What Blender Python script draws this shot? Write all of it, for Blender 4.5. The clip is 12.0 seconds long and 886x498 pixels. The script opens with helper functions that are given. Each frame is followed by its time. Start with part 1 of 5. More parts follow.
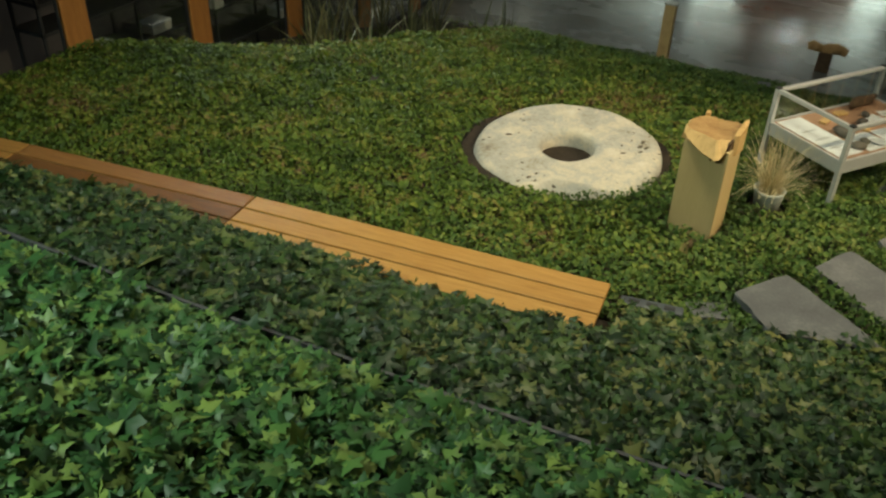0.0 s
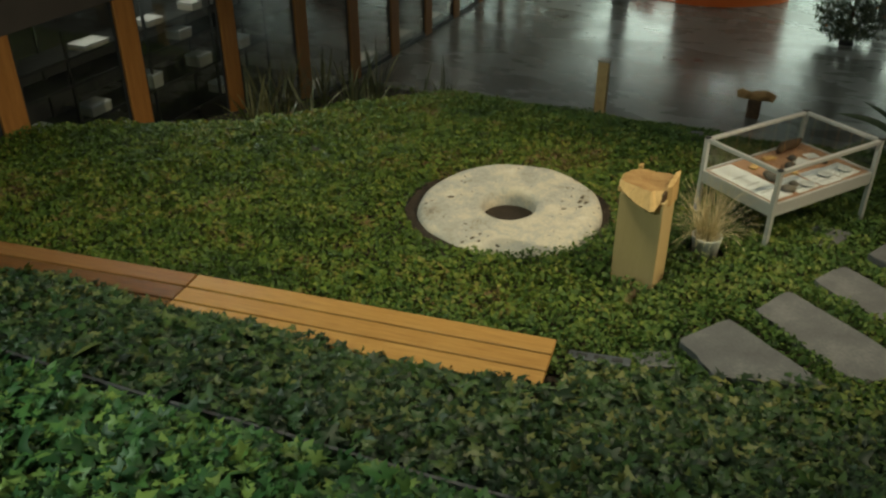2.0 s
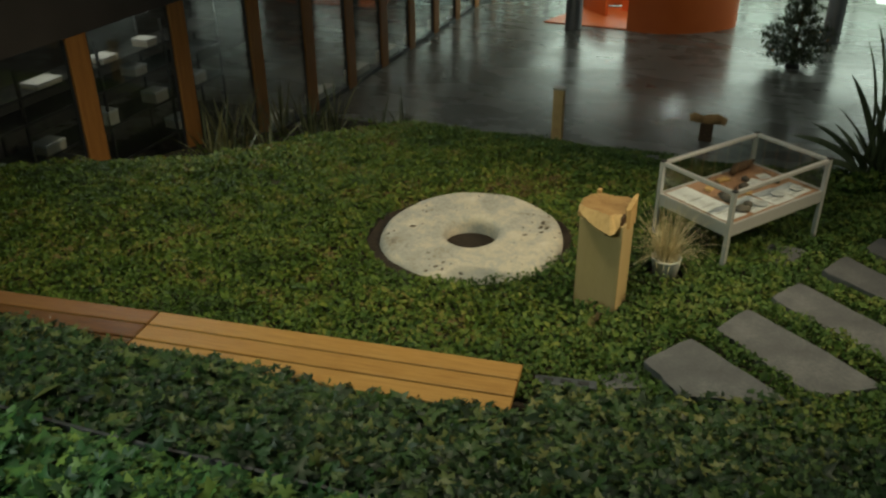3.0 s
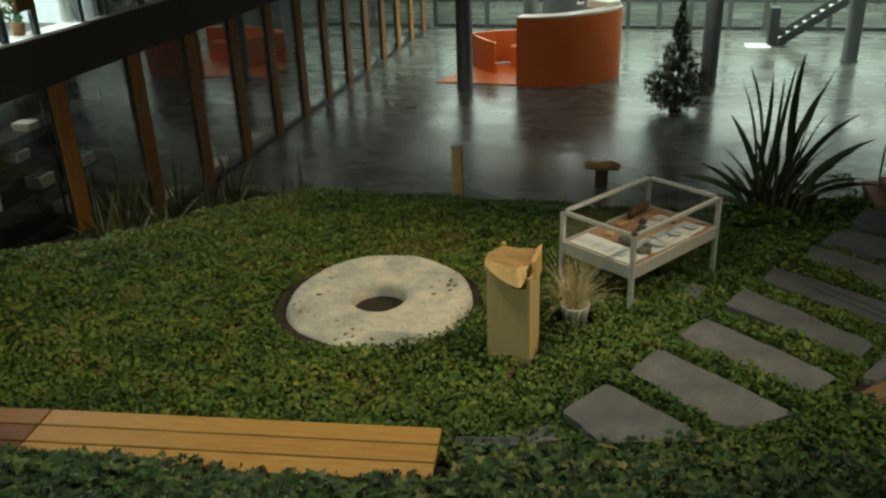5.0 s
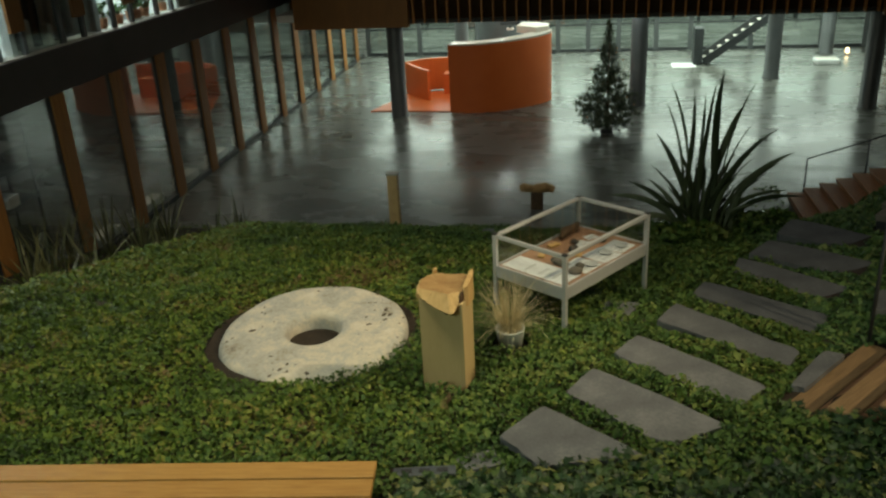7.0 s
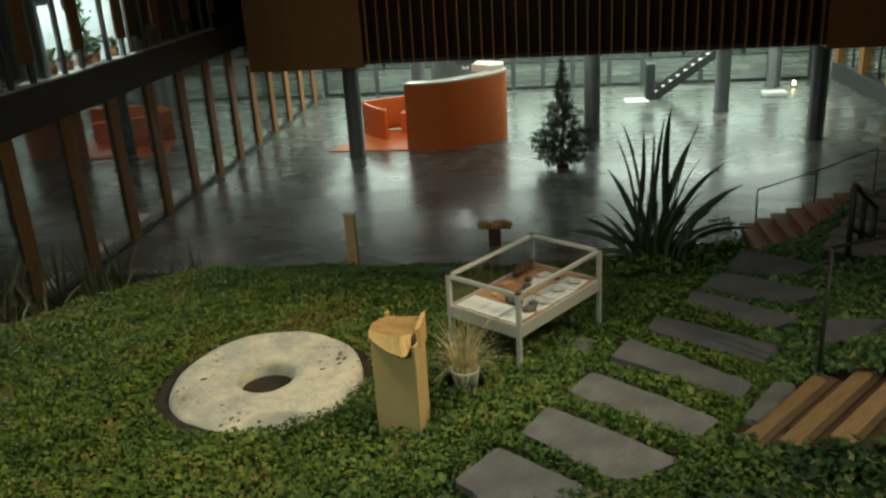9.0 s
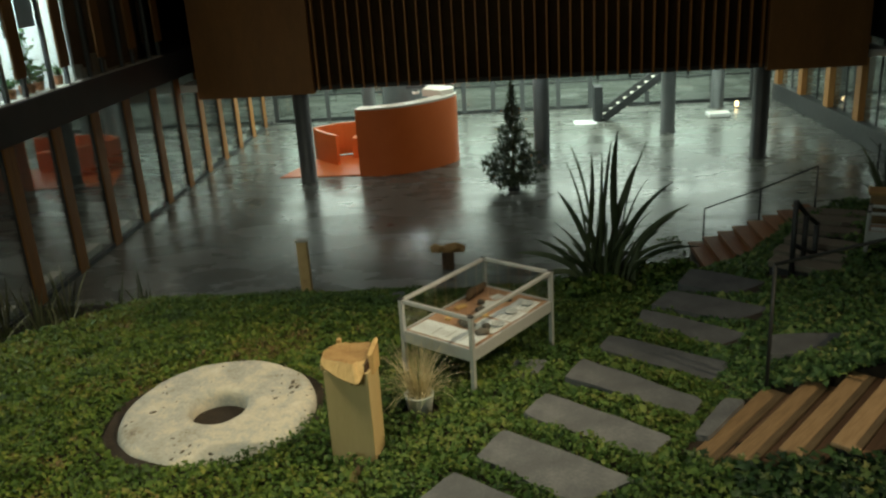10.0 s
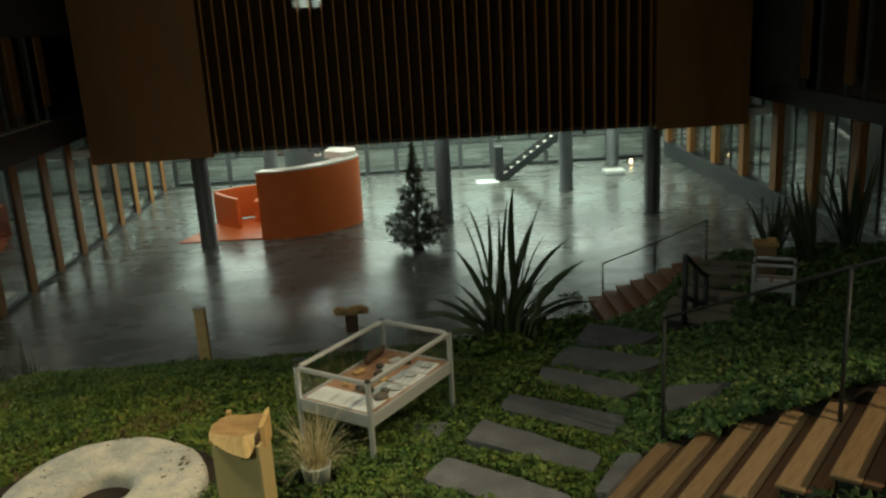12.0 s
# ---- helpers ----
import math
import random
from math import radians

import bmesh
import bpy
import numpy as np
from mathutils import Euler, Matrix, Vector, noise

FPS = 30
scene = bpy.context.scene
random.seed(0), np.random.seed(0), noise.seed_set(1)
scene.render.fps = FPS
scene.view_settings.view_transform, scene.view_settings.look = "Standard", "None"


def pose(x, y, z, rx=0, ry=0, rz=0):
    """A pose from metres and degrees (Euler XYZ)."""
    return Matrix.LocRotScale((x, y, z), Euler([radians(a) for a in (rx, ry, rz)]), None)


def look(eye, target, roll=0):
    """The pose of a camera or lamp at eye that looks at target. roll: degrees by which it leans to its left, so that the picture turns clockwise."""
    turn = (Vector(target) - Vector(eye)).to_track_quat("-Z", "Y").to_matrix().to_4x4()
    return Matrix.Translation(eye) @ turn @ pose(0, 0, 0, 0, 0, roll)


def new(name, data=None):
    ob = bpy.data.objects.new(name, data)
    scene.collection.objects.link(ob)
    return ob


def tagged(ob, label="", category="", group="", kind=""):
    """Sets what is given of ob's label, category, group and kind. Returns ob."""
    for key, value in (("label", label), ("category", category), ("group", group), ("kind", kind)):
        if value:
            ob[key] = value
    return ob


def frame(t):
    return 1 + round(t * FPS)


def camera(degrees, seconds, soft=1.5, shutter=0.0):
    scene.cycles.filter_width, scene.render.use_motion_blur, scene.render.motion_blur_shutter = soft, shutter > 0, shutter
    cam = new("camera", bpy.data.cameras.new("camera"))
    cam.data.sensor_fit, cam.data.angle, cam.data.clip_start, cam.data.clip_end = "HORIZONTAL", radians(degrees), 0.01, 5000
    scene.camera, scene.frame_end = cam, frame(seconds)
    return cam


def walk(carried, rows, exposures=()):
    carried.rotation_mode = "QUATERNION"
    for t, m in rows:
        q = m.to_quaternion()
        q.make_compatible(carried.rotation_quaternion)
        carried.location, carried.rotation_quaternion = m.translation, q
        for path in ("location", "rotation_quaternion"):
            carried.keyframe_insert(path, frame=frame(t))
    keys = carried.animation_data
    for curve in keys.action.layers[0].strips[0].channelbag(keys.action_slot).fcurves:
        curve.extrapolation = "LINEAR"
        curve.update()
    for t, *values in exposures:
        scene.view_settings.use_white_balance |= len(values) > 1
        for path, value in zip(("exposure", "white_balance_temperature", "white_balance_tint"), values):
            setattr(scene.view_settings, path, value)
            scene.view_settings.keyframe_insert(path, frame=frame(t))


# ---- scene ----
cam = camera(55.0, 12.0, soft=2.35)
PATH = [
    (0, (1.206, 0.428, 6.008), (0.449, 1.893, 4.877), 1.8),
    (0.5, (1.252, 0.467, 6.015), (0.513, 1.962, 4.909), 1.7),
    (1, (1.264, 0.47, 6.02), (0.543, 1.993, 4.943), 1.2),
    (1.5, (1.28, 0.462, 6.052), (0.565, 2.008, 5.004), 0.5),
    (2, (1.299, 0.466, 6.053), (0.596, 2.042, 5.043), 0.0),
    (2.5, (1.305, 0.457, 6.054), (0.631, 2.065, 5.074), -0.3),
    (3, (1.299, 0.442, 6.058), (0.665, 2.084, 5.108), -0.3),
    (3.5, (1.283, 0.437, 6.078), (0.689, 2.112, 5.161), -0.7),
    (5.5, (1.307, 0.586, 6.012), (0.902, 2.372, 5.207), -2.0),
    (6, (1.322, 0.598, 6.009), (0.948, 2.398, 5.222), -1.9),
    (6.5, (1.369, 0.607, 6.012), (1.01, 2.415, 5.235), -2.3),
    (7, (1.423, 0.606, 6.021), (1.094, 2.42, 5.246), -3.0),
    (9, (1.537, 0.659, 6.05), (1.29, 2.515, 5.35), -3.5),
    (9.5, (1.559, 0.64, 6.06), (1.358, 2.512, 5.385), -3.6),
    (10, (1.573, 0.655, 6.062), (1.432, 2.54, 5.407), -3.6),
    (10.5, (1.596, 0.648, 6.077), (1.505, 2.54, 5.434), -3.5),
    (11, (1.644, 0.664, 6.093), (1.605, 2.569, 5.483), -3.6),
    (11.5, (1.682, 0.692, 6.073), (1.705, 2.609, 5.502), -3.2),
    (12, (1.723, 0.732, 6.058), (1.799, 2.658, 5.524), -3.3),
]
walk(cam, [(t, look(eye, target, roll)) for t, eye, target, roll in PATH],
     [(0.0, 0.40), (1.0, 0.22), (2.0, -0.05), (2.5, -0.2), (3.5, -0.4), (5.5, -0.25), (7.0, -0.1), (9.0, -0.04), (10.5, -0.12), (12.0, -0.28)])

# ---- light ----
world = bpy.data.worlds.new("night")
scene.world = world
world.use_nodes = True
world.node_tree.nodes["Background"].inputs[0].default_value = (0.55, 0.62, 0.7, 1)
world.node_tree.nodes["Background"].inputs[1].default_value = 0.042


def area_lamp(name, eye, target, size, watts, colour, size_y=None):
    lamp = bpy.data.lights.new(name, "AREA")
    lamp.energy, lamp.color, lamp.size = watts, colour, size
    if size_y:
        lamp.shape, lamp.size_y = "RECTANGLE", size_y
    ob = new(name, lamp)
    ob.matrix_world = look(eye, target)
    return ob


def spot_lamp(name, eye, target, watts, colour, degrees, blend=0.6, soft=0.08):
    lamp = bpy.data.lights.new(name, "SPOT")
    lamp.energy, lamp.color, lamp.spot_size, lamp.spot_blend, lamp.shadow_soft_size = watts, colour, radians(degrees), blend, soft
    ob = new(name, lamp)
    ob.matrix_world = look(eye, target)
    return ob


WARM, COOL, TEAL = (1.0, 0.82, 0.5), (0.72, 0.95, 1.0), (0.82, 1.0, 0.84)
# gallery lamps over the garden, hung under the hall's ceiling beside and behind the walk, and two added fills
spot_lamp("garden_spot", (7.6, 8.0, 8.6), (-1.8, 7.3, 2.0), 2350, WARM, 46, 0.9)
spot_lamp("stair_spot", (9.0, 3.0, 6.9), (6.3, 5.6, 2.9), 1400, WARM, 50, 0.9)
spot_lamp("hall_light", (-0.8, 5.4, 9.4), (-0.7, 6.3, 2.0), 820, (1.0, 0.92, 0.62), 92, 1.0, 0.8)
# added fill with no known fixture, brightens the bridge storey's cladding
spot_lamp("bridge_fill", (-1.0, 9.0, 9.4), (0.5, 24.3, 5.2), 430, WARM, 75, 0.9)
# added ceiling-wide fill that lifts the hall's darks, stands for no fixture
area_lamp("atrium_fill", (2.0, 10.0, 9.7), (2.0, 10.0, 0), 12.0, 115, (1.0, 0.95, 0.80), 16.0)
area_lamp("gallery_light", (-3.0, -1.2, 7.3), (-1.6, 2.0, 3.6), 1.6, 190, (0.82, 1.0, 0.8))
# ceiling panels of the lobby
for px in (-4.5, 0.3, 4.8, 8.6):
    for py in (27.0, 31.5):
        area_lamp("lobby_panel_light", (px, py, 2.64), (px, py, 0), 4.2, 34 if py < 30 else 225, TEAL)
for px in (-6.0, 0.0, 6.0, 11.0):
    area_lamp("back_lobby_light", (px, 39.0, 2.6), (px, 39.0, 0), 5.0, 400, TEAL)
SOFFIT_SPOTS = [(-2.33, 24.95), (2.3, 24.95), (-1.15, 27.0), (8.9, 36.5)]
for px, py in SOFFIT_SPOTS:
    spot_lamp("soffit_downlight", (px, py, 2.62), (px, py - 0.6, 0), 12, TEAL, 120, 0.8, 0.05)
area_lamp("office_light", (-9.0, 17.3, 6.5), (-9.0, 17.3, 4.0), 2.2, 260, (0.86, 1.0, 0.96))
area_lamp("office_light", (-9.0, 11.2, 6.5), (-9.0, 11.2, 4.0), 2.2, 460, (0.86, 1.0, 0.98))
# added fill so the sills and rack show through the west glass
area_lamp("corridor_fill", (-8.6, 17.0, 3.0), (-8.6, 17.0, 0), 0.6, 70, (1.0, 0.9, 0.7), 16.0)
area_lamp("east_room_light", (15.5, 26.0, 3.0), (15.5, 26.0, 0), 3.0, 60, TEAL)


# ---- materials ----
def material(name, rough=0.6, metal=0.0, spec=0.5):
    m = bpy.data.materials.new(name)
    m.use_nodes = True
    b = m.node_tree.nodes["Principled BSDF"]
    b.inputs["Roughness"].default_value, b.inputs["Metallic"].default_value = rough, metal
    b.inputs["Specular IOR Level"].default_value = spec
    return m, m.node_tree.nodes, m.node_tree.links, b


def ramp(nodes, stops):
    r = nodes.new("ShaderNodeValToRGB")
    while len(r.color_ramp.elements) < len(stops):
        r.color_ramp.elements.new(0.5)
    for e, (p, c) in zip(r.color_ramp.elements, stops):
        e.position, e.color = p, (*c, 1)
    return r


def surface(name, stops, scale=4.0, rough=0.6, metal=0.0, bump=0.2, stretch=(1, 1, 1), rough_to=None, fine=60.0, spec=0.5, per_object=0.0, distance=0.01):
    """A surface with a broad and a fine variation of its colour, and a fine relief."""
    m, nodes, links, b = material(name, rough, metal, spec)
    co, mp = nodes.new("ShaderNodeTexCoord"), nodes.new("ShaderNodeMapping")
    mp.inputs["Scale"].default_value = stretch
    links.new(co.outputs["Object"], mp.inputs["Vector"])
    n1, n2 = nodes.new("ShaderNodeTexNoise"), nodes.new("ShaderNodeTexNoise")
    for n, s, d in ((n1, scale, 6), (n2, fine, 4)):
        n.inputs["Scale"].default_value, n.inputs["Detail"].default_value, n.inputs["Roughness"].default_value = s, d, 0.6
        links.new(mp.outputs[0], n.inputs["Vector"])
    mix = nodes.new("ShaderNodeMix")
    mix.data_type = "FLOAT"
    mix.inputs["Factor"].default_value = 0.3
    links.new(n1.outputs["Fac"], mix.inputs["A"])
    links.new(n2.outputs["Fac"], mix.inputs["B"])
    value = mix.outputs["Result"]
    if per_object:
        info, add = nodes.new("ShaderNodeObjectInfo"), nodes.new("ShaderNodeMath")
        add.operation = "MULTIPLY_ADD"
        add.inputs[1].default_value = per_object
        links.new(info.outputs["Random"], add.inputs[0])
        shift = nodes.new("ShaderNodeMath")
        shift.operation = "SUBTRACT"
        shift.inputs[1].default_value = per_object / 2
        links.new(value, shift.inputs[0])
        links.new(shift.outputs[0], add.inputs[2])
        value = add.outputs[0]
    r = ramp(nodes, stops)
    links.new(value, r.inputs["Fac"])
    links.new(r.outputs["Color"], b.inputs["Base Color"])
    if rough_to is not None:
        rr = nodes.new("ShaderNodeMapRange")
        rr.inputs["From Min"].default_value, rr.inputs["From Max"].default_value = 0.3, 0.7
        rr.inputs["To Min"].default_value, rr.inputs["To Max"].default_value = rough, rough_to
        links.new(n1.outputs["Fac"], rr.inputs["Value"])
        links.new(rr.outputs[0], b.inputs["Roughness"])
    if bump:
        bp = nodes.new("ShaderNodeBump")
        bp.inputs["Strength"].default_value, bp.inputs["Distance"].default_value = bump, distance
        links.new(mix.outputs["Result"], bp.inputs["Height"])
        links.new(bp.outputs["Normal"], b.inputs["Normal"])
    return m


def leaf_material(name, stops, rough=0.5, patch=0.5):
    m, nodes, links, b = material(name, rough, 0, 0.35)
    geo, co, n = nodes.new("ShaderNodeNewGeometry"), nodes.new("ShaderNodeTexCoord"), nodes.new("ShaderNodeTexNoise")
    n.inputs["Scale"].default_value, n.inputs["Detail"].default_value = 0.9, 6
    links.new(co.outputs["Object"], n.inputs["Vector"])
    n2, blend, wide = nodes.new("ShaderNodeTexNoise"), nodes.new("ShaderNodeMix"), nodes.new("ShaderNodeMapRange")
    n2.inputs["Scale"].default_value, n2.inputs["Detail"].default_value = 4.2, 3
    links.new(co.outputs["Object"], n2.inputs["Vector"])
    blend.data_type = "FLOAT"
    links.new(n.outputs["Fac"], blend.inputs["A"])
    links.new(n2.outputs["Fac"], blend.inputs["B"])
    wide.inputs["From Min"].default_value, wide.inputs["From Max"].default_value = 0.30, 0.70
    links.new(blend.outputs["Result"], wide.inputs["Value"])
    mix = nodes.new("ShaderNodeMix")
    mix.data_type = "FLOAT"
    mix.inputs["Factor"].default_value = patch
    links.new(geo.outputs["Random Per Island"], mix.inputs["A"])
    links.new(wide.outputs[0], mix.inputs["B"])
    r = ramp(nodes, stops)
    links.new(mix.outputs["Result"], r.inputs["Fac"])
    links.new(r.outputs["Color"], b.inputs["Base Color"])
    b.inputs["Subsurface Weight"].default_value = 0.0
    return m


def glass_material(name, base=0.06, tint=(0.93, 0.97, 0.95)):
    m = bpy.data.materials.new(name)
    m.use_nodes = True
    nodes, links = m.node_tree.nodes, m.node_tree.links
    nodes.remove(nodes["Principled BSDF"])
    clear, gloss, mix, fres, add = (nodes.new("ShaderNode" + k) for k in ("BsdfTransparent", "BsdfGlossy", "MixShader", "LayerWeight", "Math"))
    clear.inputs["Color"].default_value = (*tint, 1)
    gloss.inputs["Roughness"].default_value = 0.01
    fres.inputs["Blend"].default_value = 0.5
    power = nodes.new("ShaderNodeMath")
    power.operation = "POWER"
    power.inputs[1].default_value = 4.0
    links.new(fres.outputs["Facing"], power.inputs[0])
    add.operation = "MULTIPLY_ADD"
    add.use_clamp = True
    add.inputs[1].default_value, add.inputs[2].default_value = 0.9, base
    links.new(power.outputs[0], add.inputs[0])
    links.new(add.outputs[0], mix.inputs[0])
    links.new(clear.outputs[0], mix.inputs[1])
    links.new(gloss.outputs[0], mix.inputs[2])
    links.new(mix.outputs[0], nodes["Material Output"].inputs["Surface"])
    return m


def glow(name, colour, strength):
    m, nodes, links, b = material(name)
    b.inputs["Base Color"].default_value = (*colour, 1)
    b.inputs["Emission Color"].default_value = (*colour, 1)
    b.inputs["Emission Strength"].default_value = strength
    return m


CONCRETE = surface("polished_concrete", [(0.28, (0.072, 0.070, 0.060)), (0.48, (0.118, 0.119, 0.106)), (0.70, (0.185, 0.188, 0.172))], 0.7, 0.20, 0, 0.03, (0.7, 1.4, 1), 0.34, 6.0, spec=0.38)
CONCRETE.node_tree.nodes["Principled BSDF"].inputs["Coat Weight"].default_value = 0.10
CONCRETE.node_tree.nodes["Principled BSDF"].inputs["Coat Roughness"].default_value = 0.09
SOIL = surface("dark_soil", [(0.3, (0.012, 0.009, 0.006)), (0.7, (0.045, 0.03, 0.018))], 9, 0.95, 0, 0.8)
STONE = surface("pale_limestone", [(0.30, (0.19, 0.165, 0.125)), (0.40, (0.40, 0.37, 0.30)), (0.48, (0.46, 0.455, 0.41)), (0.56, (0.60, 0.545, 0.43)), (0.70, (0.70, 0.66, 0.57))], 4.2, 0.85, 0, 0.8, fine=30, distance=0.03)
PIT = surface("dark_pit", [(0.3, (0.06, 0.05, 0.035)), (0.7, (0.16, 0.13, 0.09))], 20, 0.95)
SLATE = surface("grey_flagstone", [(0.3, (0.066, 0.071, 0.078)), (0.55, (0.112, 0.119, 0.128)), (0.75, (0.20, 0.207, 0.215))], 2.6, 0.75, 0, 0.4, rough_to=0.6, fine=40, per_object=0.15)
TEAK = surface("oiled_orange_timber", [(0.25, (0.22, 0.10, 0.022)), (0.5, (0.38, 0.195, 0.048)), (0.75, (0.51, 0.295, 0.085))], 3.0, 0.42, 0, 0.25, (1.2, 14, 14), 0.55, 30, per_object=0.30, distance=0.003)
TEAK_DARK = surface("dark_oiled_timber", [(0.25, (0.115, 0.048, 0.013)), (0.5, (0.225, 0.100, 0.028)), (0.75, (0.33, 0.160, 0.048))], 3.0, 0.42, 0, 0.25, (1.2, 14, 14), 0.55, 30, per_object=0.30, distance=0.003)
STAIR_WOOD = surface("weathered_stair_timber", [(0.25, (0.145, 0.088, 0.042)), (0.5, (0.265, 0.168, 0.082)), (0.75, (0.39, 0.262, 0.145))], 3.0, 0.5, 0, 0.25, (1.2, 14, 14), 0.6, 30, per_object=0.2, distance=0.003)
# the stair timber with the next step's cast shadow put into its colour
STAIR_WOOD_SHADED = surface("shaded_stair_timber", [(0.25, (0.09, 0.045, 0.022)), (0.5, (0.17, 0.085, 0.042)), (0.75, (0.26, 0.145, 0.08))], 3.0, 0.5, 0, 0.25, (1.2, 14, 14), 0.6, 30, per_object=0.2, distance=0.003)
STAIR_SLEEPER = surface("grey_weathered_sleeper", [(0.3, (0.10, 0.088, 0.068)), (0.7, (0.22, 0.195, 0.155))], 3.0, 0.8, 0, 0.3, (1.2, 12, 12), 0.9, 30, per_object=0.15)
FACADE_WOOD = surface("orange_facade_timber", [(0.25, (0.19, 0.075, 0.016)), (0.5, (0.33, 0.14, 0.032)), (0.75, (0.45, 0.21, 0.055))], 2.0, 0.5, 0, 0.15, (8, 8, 0.8), 0.6, 20, per_object=0.2)
PLY = surface("brown_plywood", [(0.3, (0.15, 0.064, 0.013)), (0.55, (0.21, 0.092, 0.020)), (0.75, (0.27, 0.125, 0.030))], 1.2, 0.55, 0, 0.1, (1, 1, 0.25), 0.65, 18)
PLAIN_PINE = surface("pale_pedestal_board", [(0.3, (0.50, 0.37, 0.17)), (0.7, (0.60, 0.46, 0.23))], 1.5, 0.6, 0, 0.05, (3, 3, 0.6), 0.7, 20)
PINE = surface("raw_yellow_pine", [(0.25, (0.42, 0.26, 0.09)), (0.5, (0.60, 0.40, 0.16)), (0.75, (0.70, 0.50, 0.24))], 2.0, 0.6, 0, 0.2, (10, 10, 1.0), 0.7, 24, distance=0.003)
LOG_END = surface("sawn_log_end", [(0.25, (0.35, 0.19, 0.06)), (0.5, (0.58, 0.38, 0.15)), (0.75, (0.68, 0.49, 0.23))], 6.0, 0.7, 0, 0.4, (1, 1, 1), 0.8, 50, distance=0.004)
LOG_FACE = surface("brown_sawn_face", [(0.28, (0.20, 0.10, 0.035)), (0.5, (0.36, 0.21, 0.08)), (0.72, (0.48, 0.31, 0.13))], 5.0, 0.8, 0, 0.5, (1, 2.5, 1), 0.85, 40, distance=0.006)
BARK = surface("dark_bark", [(0.3, (0.03, 0.018, 0.01)), (0.7, (0.13, 0.075, 0.035))], 14, 0.9, 0, 1.0, fine=60, distance=0.015)
BOARD = surface("reddish_base_board", [(0.3, (0.28, 0.15, 0.09)), (0.7, (0.44, 0.26, 0.16))], 4, 0.5, 0, 0.1, (2, 12, 1))
PAPER = surface("white_paper", [(0.3, (0.58, 0.61, 0.64)), (0.7, (0.76, 0.79, 0.83))], 5, 0.7, 0, 0.05)
INK = surface("grey_print", [(0.3, (0.36, 0.38, 0.40)), (0.7, (0.50, 0.53, 0.56))], 8, 0.7, 0, 0.0)
ALU = surface("brushed_aluminium", [(0.3, (0.50, 0.52, 0.53)), (0.7, (0.64, 0.66, 0.67))], 6, 0.3, 0.4, 0.06, (20, 20, 1.5))
STEEL_DARK = surface("dark_painted_steel", [(0.3, (0.018, 0.020, 0.022)), (0.7, (0.045, 0.048, 0.05))], 5, 0.5, 0.2, 0.08)
COLUMN = surface("grey_painted_column", [(0.3, (0.055, 0.06, 0.062)), (0.7, (0.09, 0.095, 0.097))], 2, 0.38, 0.0, 0.05)
FASCIA = surface("dark_fascia_panel", [(0.3, (0.040, 0.034, 0.034)), (0.7, (0.065, 0.055, 0.054))], 1.5, 0.6, 0, 0.06)
DARK_WALL = surface("dark_hall_wall", [(0.3, (0.055, 0.050, 0.046)), (0.7, (0.095, 0.088, 0.08))], 1.5, 0.8, 0, 0.1)
WHITE = surface("white_plaster", [(0.3, (0.66, 0.67, 0.66)), (0.7, (0.78, 0.79, 0.78))], 2, 0.7, 0, 0.05)
SILL = surface("pale_sill_stone", [(0.3, (0.50, 0.48, 0.42)), (0.7, (0.66, 0.63, 0.56))], 4, 0.6, 0, 0.1)
ORANGE = surface("orange_lacquer", [(0.3, (0.62, 0.125, 0.022)), (0.7, (0.72, 0.165, 0.032))], 1.2, 0.42, 0, 0.04, rough_to=0.5)
CAP = surface("cream_counter_top", [(0.3, (0.60, 0.53, 0.46)), (0.7, (0.70, 0.63, 0.55))], 3, 0.35, 0, 0.02)
POT = surface("chalky_pale_pot", [(0.3, (0.52, 0.58, 0.56)), (0.7, (0.70, 0.75, 0.72))], 7, 0.6, 0, 0.1)
STRAW = leaf_material("dry_straw", [(0.1, (0.36, 0.30, 0.15)), (0.5, (0.62, 0.54, 0.32)), (0.9, (0.78, 0.71, 0.48))], 0.7, 0.2)
ROCK = surface("dark_rock_sample", [(0.3, (0.03, 0.027, 0.024)), (0.7, (0.16, 0.14, 0.12))], 12, 0.8, 0, 0.8, per_object=0.3)
RUBBER = surface("bluish_drain_metal", [(0.3, (0.06, 0.07, 0.085)), (0.7, (0.13, 0.15, 0.17))], 7, 0.5, 0.4, 0.1)
EDGE_STRIP = surface("grey_edging_strip", [(0.3, (0.05, 0.052, 0.058)), (0.7, (0.11, 0.115, 0.125))], 6, 0.6, 0.1, 0.2)
BLIND = surface("grey_blue_blind", [(0.3, (0.34, 0.37, 0.38)), (0.7, (0.44, 0.47, 0.48))], 2, 0.7, 0, 0.05)
GLASS = glass_material("window_glass", 0.08, (0.80, 0.84, 0.83))
CASE_GLASS = glass_material("case_glass", 0.025, (0.97, 0.985, 0.98))
LAMP_GLASS = glow("lit_lamp_glass", (0.85, 1.0, 0.93), 1.6)
SPOT_GLASS = glow("lit_spot_glass", (0.9, 1.0, 0.95), 100)
LAWN = leaf_material("ground_cover_leaves", [(0.14, (0.026, 0.050, 0.008)), (0.38, (0.055, 0.104, 0.013)), (0.54, (0.102, 0.162, 0.018)), (0.66, (0.178, 0.203, 0.030)), (0.78, (0.15, 0.095, 0.04))], 0.6, 0.7)
LAWN_GREEN = leaf_material("fresh_ground_cover_leaves", [(0.20, (0.018, 0.045, 0.009)), (0.40, (0.042, 0.095, 0.015)), (0.56, (0.078, 0.138, 0.023)), (0.72, (0.14, 0.182, 0.035)), (0.88, (0.17, 0.165, 0.048))], 0.6, 0.62)
